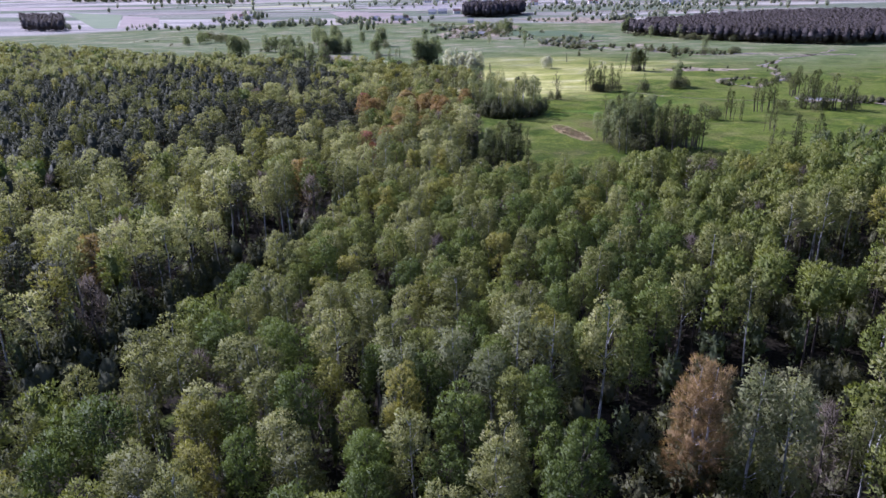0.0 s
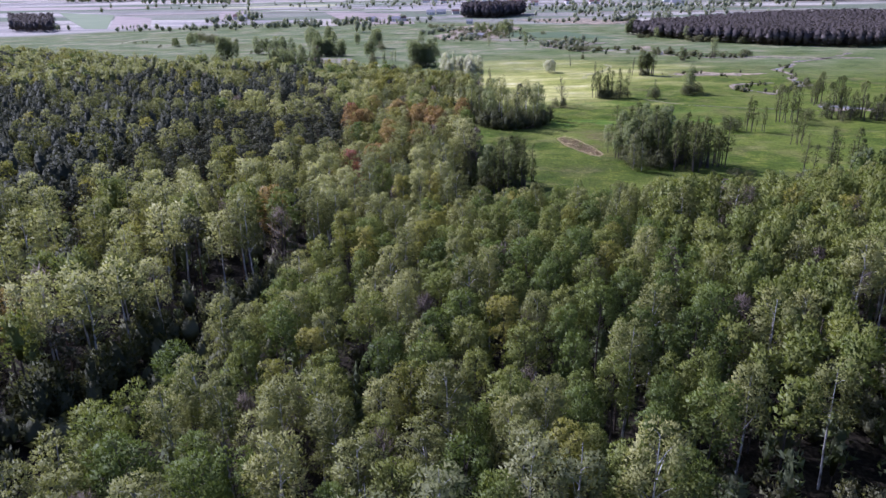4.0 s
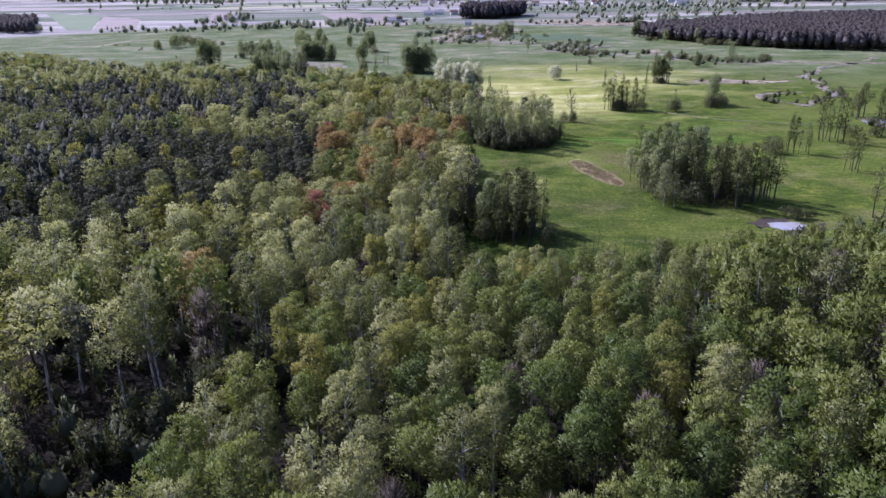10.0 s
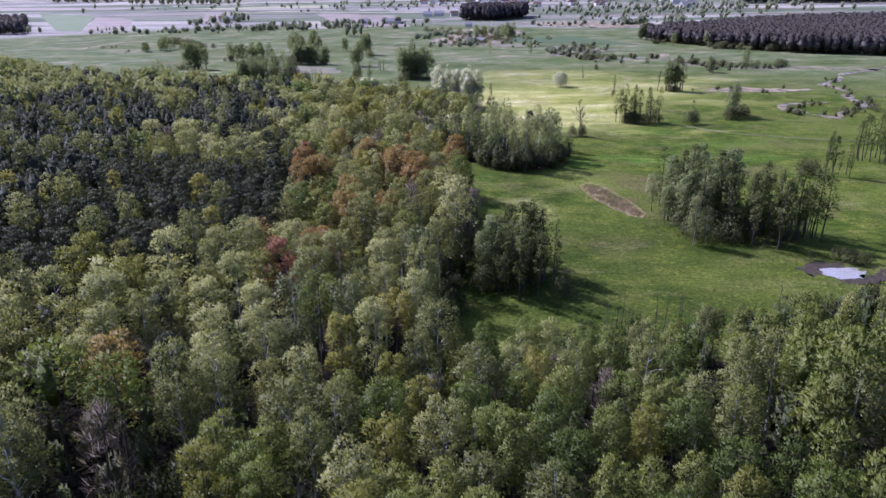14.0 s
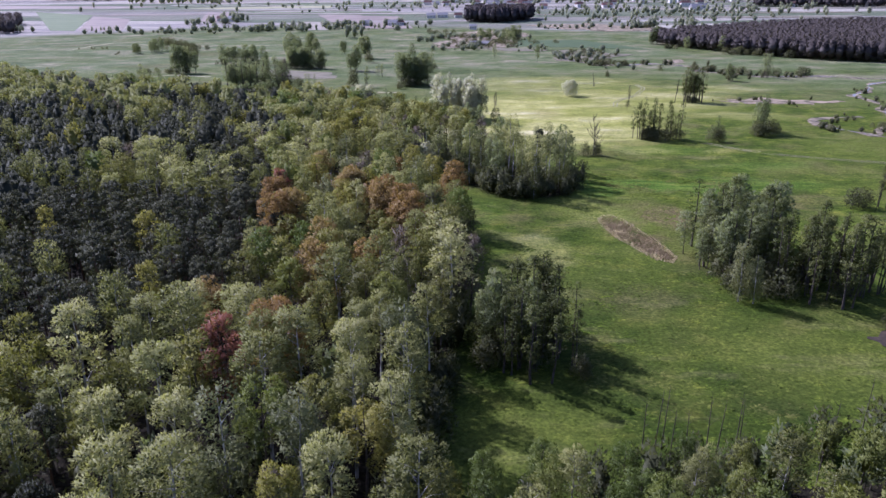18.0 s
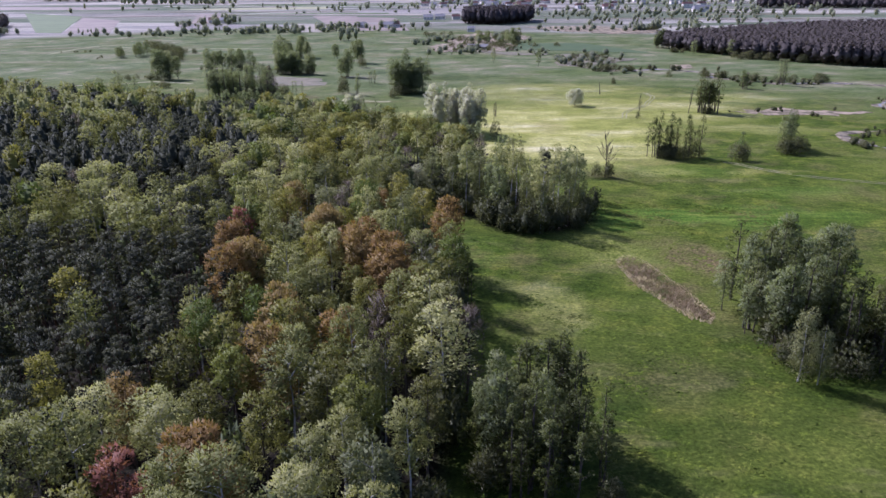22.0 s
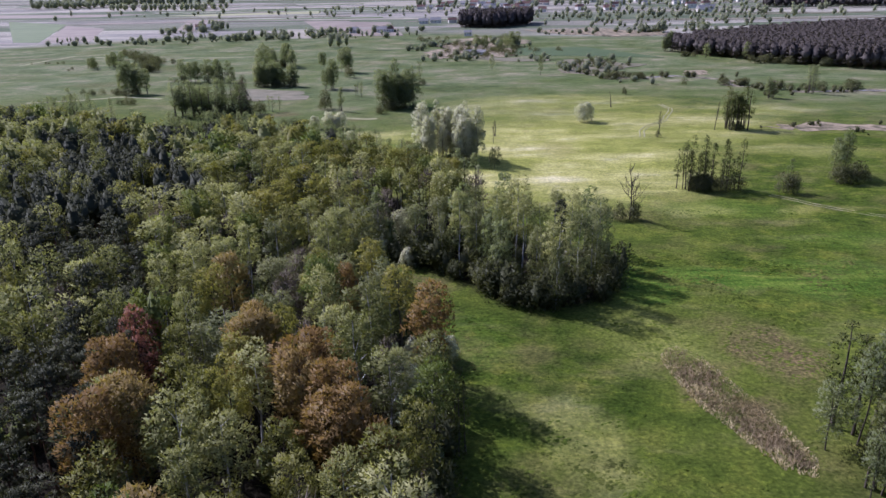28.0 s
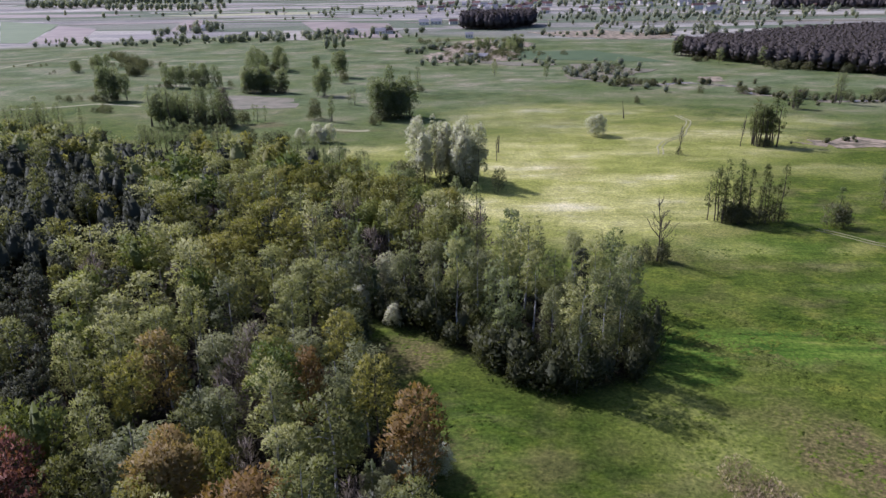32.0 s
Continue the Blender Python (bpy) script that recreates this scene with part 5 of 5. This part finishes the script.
outer = [p for p in outer if p not in close]
for kind, name in (("alder", "alder_wood"), ("birch", "birch_wood")):
    k = 0 if kind == "alder" else 1
    thicket(name, kind, outer[k::2], 130, "outer part of the mixed wood")
    thicket(name, kind, close[k::2], 800, "side part of the mixed wood", cast=5)

# young growth between the trunks
r = random.Random(23)
young = [(x, y, r.uniform(6, 12.5), r.uniform(0.75, 1.1)) for p, g in ((EAST, 5.6), (WEST, 7.5)) for x, y in fill(p, g, 52) if x > -150 and y < 400 and not any(inside(q, x, y) for q in GLADES)]
thicket("young_growth", "copse", young, 170, "young trees under the closed canopy", "trees", 4)

# bushes along the edges of the wood and of the clump
r = random.Random(6)
skirt = []
for edge, n in (([(-21, 355), (-8, 347), (0, 338), (5, 331), (13, 330), (25, 334), (29, 352)], 46), ([(-10, 182), (-9, 205), (-7, 225), (-6, 250), (-6, 275), (-10, 308), (-22, 331), (-26, 352)], 60),
                # The last edge is thickened with added bushes that keep sun off the gap.
                ([(-5, 191), (13, 199), (32, 205), (62, 213), (84, 224), (103, 228)], 40), ([(-72, 92), (-56, 134), (-33, 168)], 70)):
    for i in range(n):
        q = r.random() * (len(edge) - 1)
        (x0, y0), (x1, y1) = edge[int(q)], edge[int(q) + 1]
        skirt.append((x0 + (x1 - x0) * (q % 1) + r.uniform(-2, 2), y0 + (y1 - y0) * (q % 1) + r.uniform(-0.5, 3.5), r.uniform(3.5, 8.5), r.uniform(0.7, 1.1)))
thicket("edge_bushes", "shrub", skirt, 600, "grey-green bushes along the wood's edge", "bushes", 5)

# bushes of the glades
glade = [(x, y, r.uniform(2.5, 7), r.uniform(0.8, 1.2)) for p in GLADES for x, y in fill(p, 3.2, 13)]
thicket("glade_bushes", "shrub", glade, 420, "dense dark green bushes filling small glades", "bushes", 5)

# undergrowth
r = random.Random(9)
bushes = [(x, y, r.uniform(2, 5.5), r.uniform(0.8, 1.4)) for p, g in ((EAST, 6.5), (WEST, 6.2), (CLUMP, 4.0), ([(-80, 60), (-52, 70), (-24, 168), (-40, 165), (-70, 100)], 3.6)) for x, y in fill(p, g, 77) if y < 420 and x > -160]
thicket("undergrowth", "shrub", bushes, 100, "dark bushes under the trees", "bushes")


# ---- reeds and grass ----
def blades(name, spots, high, wide, mat, label, cat, lean=0.3):
    rng = np.random.default_rng(len(spots))
    p = np.asarray(spots, float)
    n = len(p)
    a = rng.uniform(0, 2 * np.pi, n)
    along = np.stack([np.cos(a), np.sin(a), np.zeros(n)], 1)
    side = along * (wide * rng.uniform(0.6, 1.3, n))[:, None]
    over = np.stack([-along[:, 1], along[:, 0], np.zeros(n)], 1) * rng.uniform(0.6, 1.6, n)[:, None] * lean
    foot = np.concatenate([p, np.full((n, 1), -0.12)], 1)
    tip = foot + (over + [0, 0, 1]) * (high * rng.uniform(0.6, 1.3, n))[:, None]
    v = np.stack([foot - side, foot + side, tip], 1).reshape(-1, 3)
    return tagged(new(name, mesh_of(name, v, np.arange(3 * n).reshape(-1, 3), [mat], smooth=True, normals=np.tile([0.0, 0.0, 1.0], (3 * n, 1)) + np.repeat(rng.normal(0, 0.6, (n, 3)), 3, axis=0))), label, cat, kind="stuff")


REEDS = [(29.4, 312.0), (30.8, 314.5), (33.3, 315.4), (36.0, 312.6), (38.0, 307.0), (39.6, 301.5), (40.9, 298.5), (42.9, 290.0), (43.8, 284.0), (42.0, 281.0), (38.8, 282.6), (36.0, 288.3), (32.2, 296.2), (30.1, 305.4)]


def within(x, y, d):
    return all(inside(REEDS, x + a * d, y + b * d) for a, b in ((1, 0), (-1, 0), (0, 1), (0, -1), (0.7, 0.7), (-0.7, -0.7)))


reed_spots = {"rim": [], "core": [], "sedge": []}
r = random.Random(31)
for x, y in fill(REEDS, 0.34, 31):
    deep = within(x, y, 1.0 + 0.7 * noise.noise(Vector((x * 0.5, y * 0.5, 4))))
    n = noise.noise(Vector((x * 0.3, y * 0.3, 1))) + r.uniform(-0.25, 0.25)
    kind = "rim" if not deep or n > 0.32 else "sedge" if n < -0.42 else "core"
    if noise.noise(Vector((x * 1.1, y * 1.1, 7))) > (0.4 if deep else 0.42):
        continue
    reed_spots[kind] += [(x + r.gauss(0, 0.1), y + r.gauss(0, 0.1)) for _ in range(11)]
blades("reed_bed", reed_spots["rim"], 0.42, 0.055, REED, "pale straw-coloured rim of the dry reed bed", "reeds", 0.6)
blades("reed_bed", reed_spots["core"], 0.5, 0.06, DEAD_REED, "brown broken reeds inside the reed bed", "reeds", 0.8)
blades("sedge", reed_spots["sedge"], 0.4, 0.07, GRASS, "green sedge tufts among the dry reeds", "grass", 0.6)


def near_z(x, y):
    return 0.16 * (np.sin(x * 0.31 + 2 * np.sin(y * 0.07)) * np.sin(y * 0.23 + x * 0.05) + 0.5 * np.sin(x * 0.9 + y * 0.4) * np.sin(y * 0.8))


def tussocks(name, p, radius, high, turn, long, label):
    """Low tufts of grass, each a small uneven mound."""
    q = np.random.default_rng(len(p))
    n = len(p)
    a = turn + q.normal(0, 0.5, n)
    rad = radius * q.uniform(0.5, 1.4, n)
    base = np.stack([p[:, 0], p[:, 1], near_z(p[:, 0], p[:, 1]) - 0.06], 1)
    v = []
    for k in range(4):
        t = k * np.pi / 2 + q.normal(0, 0.3, n)
        u, w = np.cos(t) * rad * long, np.sin(t) * rad
        v.append(base + np.stack([u * np.cos(a) - w * np.sin(a), u * np.sin(a) + w * np.cos(a), np.zeros(n)], 1))
    v.append(base + np.stack([q.normal(0, 0.3, n) * rad, q.normal(0, 0.3, n) * rad, high * q.uniform(0.4, 1.4, n) + 0.06], 1))
    v = np.stack(v, 1).reshape(-1, 3)
    i = np.arange(n) * 5
    f = np.concatenate([np.stack((i + k, i + (k + 1) % 4, i + 4), 1) for k in range(4)])
    return tagged(new(name, mesh_of(name, v, f, [GROUND], smooth=True)), label, "grass", kind="stuff")


rng = np.random.default_rng(8)
g = np.stack([rng.uniform(-24, 85, 60000), 205 + 190 * rng.uniform(0, 1, 60000) ** 1.25], 1)
g = g[~(inside(EAST, g[:, 0], g[:, 1]) | inside(WEST, g[:, 0], g[:, 1]) | inside(CLUMP, g[:, 0], g[:, 1]) | inside(REEDS, g[:, 0], g[:, 1]))]
tuft = np.array([noise.noise(Vector((x * 0.12, y * 0.12, 0))) for x, y in g])
tussocks("meadow_grass", g[tuft + rng.uniform(-0.5, 0.5, len(g)) > 0.0], 0.34, 0.10, 0.3, 1.5, "rough tufted meadow grass")
rows = []
for line in ([(30.3, 356.4), (41.3, 358.1), (55.8, 354.9), (70.0, 349.3)], [(33.5, 352.0), (41.2, 344.3), (48.8, 337.0), (53.1, 330.8), (57.1, 324.2)], [(44.9, 343.9), (50.9, 335.7), (55.9, 326.3)]):
    line = np.array(line)
    u = rng.uniform(0, len(line) - 1, 900)
    k = np.arange(len(line))
    rows.append(np.stack([np.interp(u, k, line[:, 0]) + rng.normal(0, 1.3, 900), np.interp(u, k, line[:, 1]) + rng.normal(0, 1.6, 900)], 1))
tussocks("meadow_grass", np.concatenate(rows), 0.40, 0.17, 0.55, 2.4, "ragged rows of tall grass tussocks")
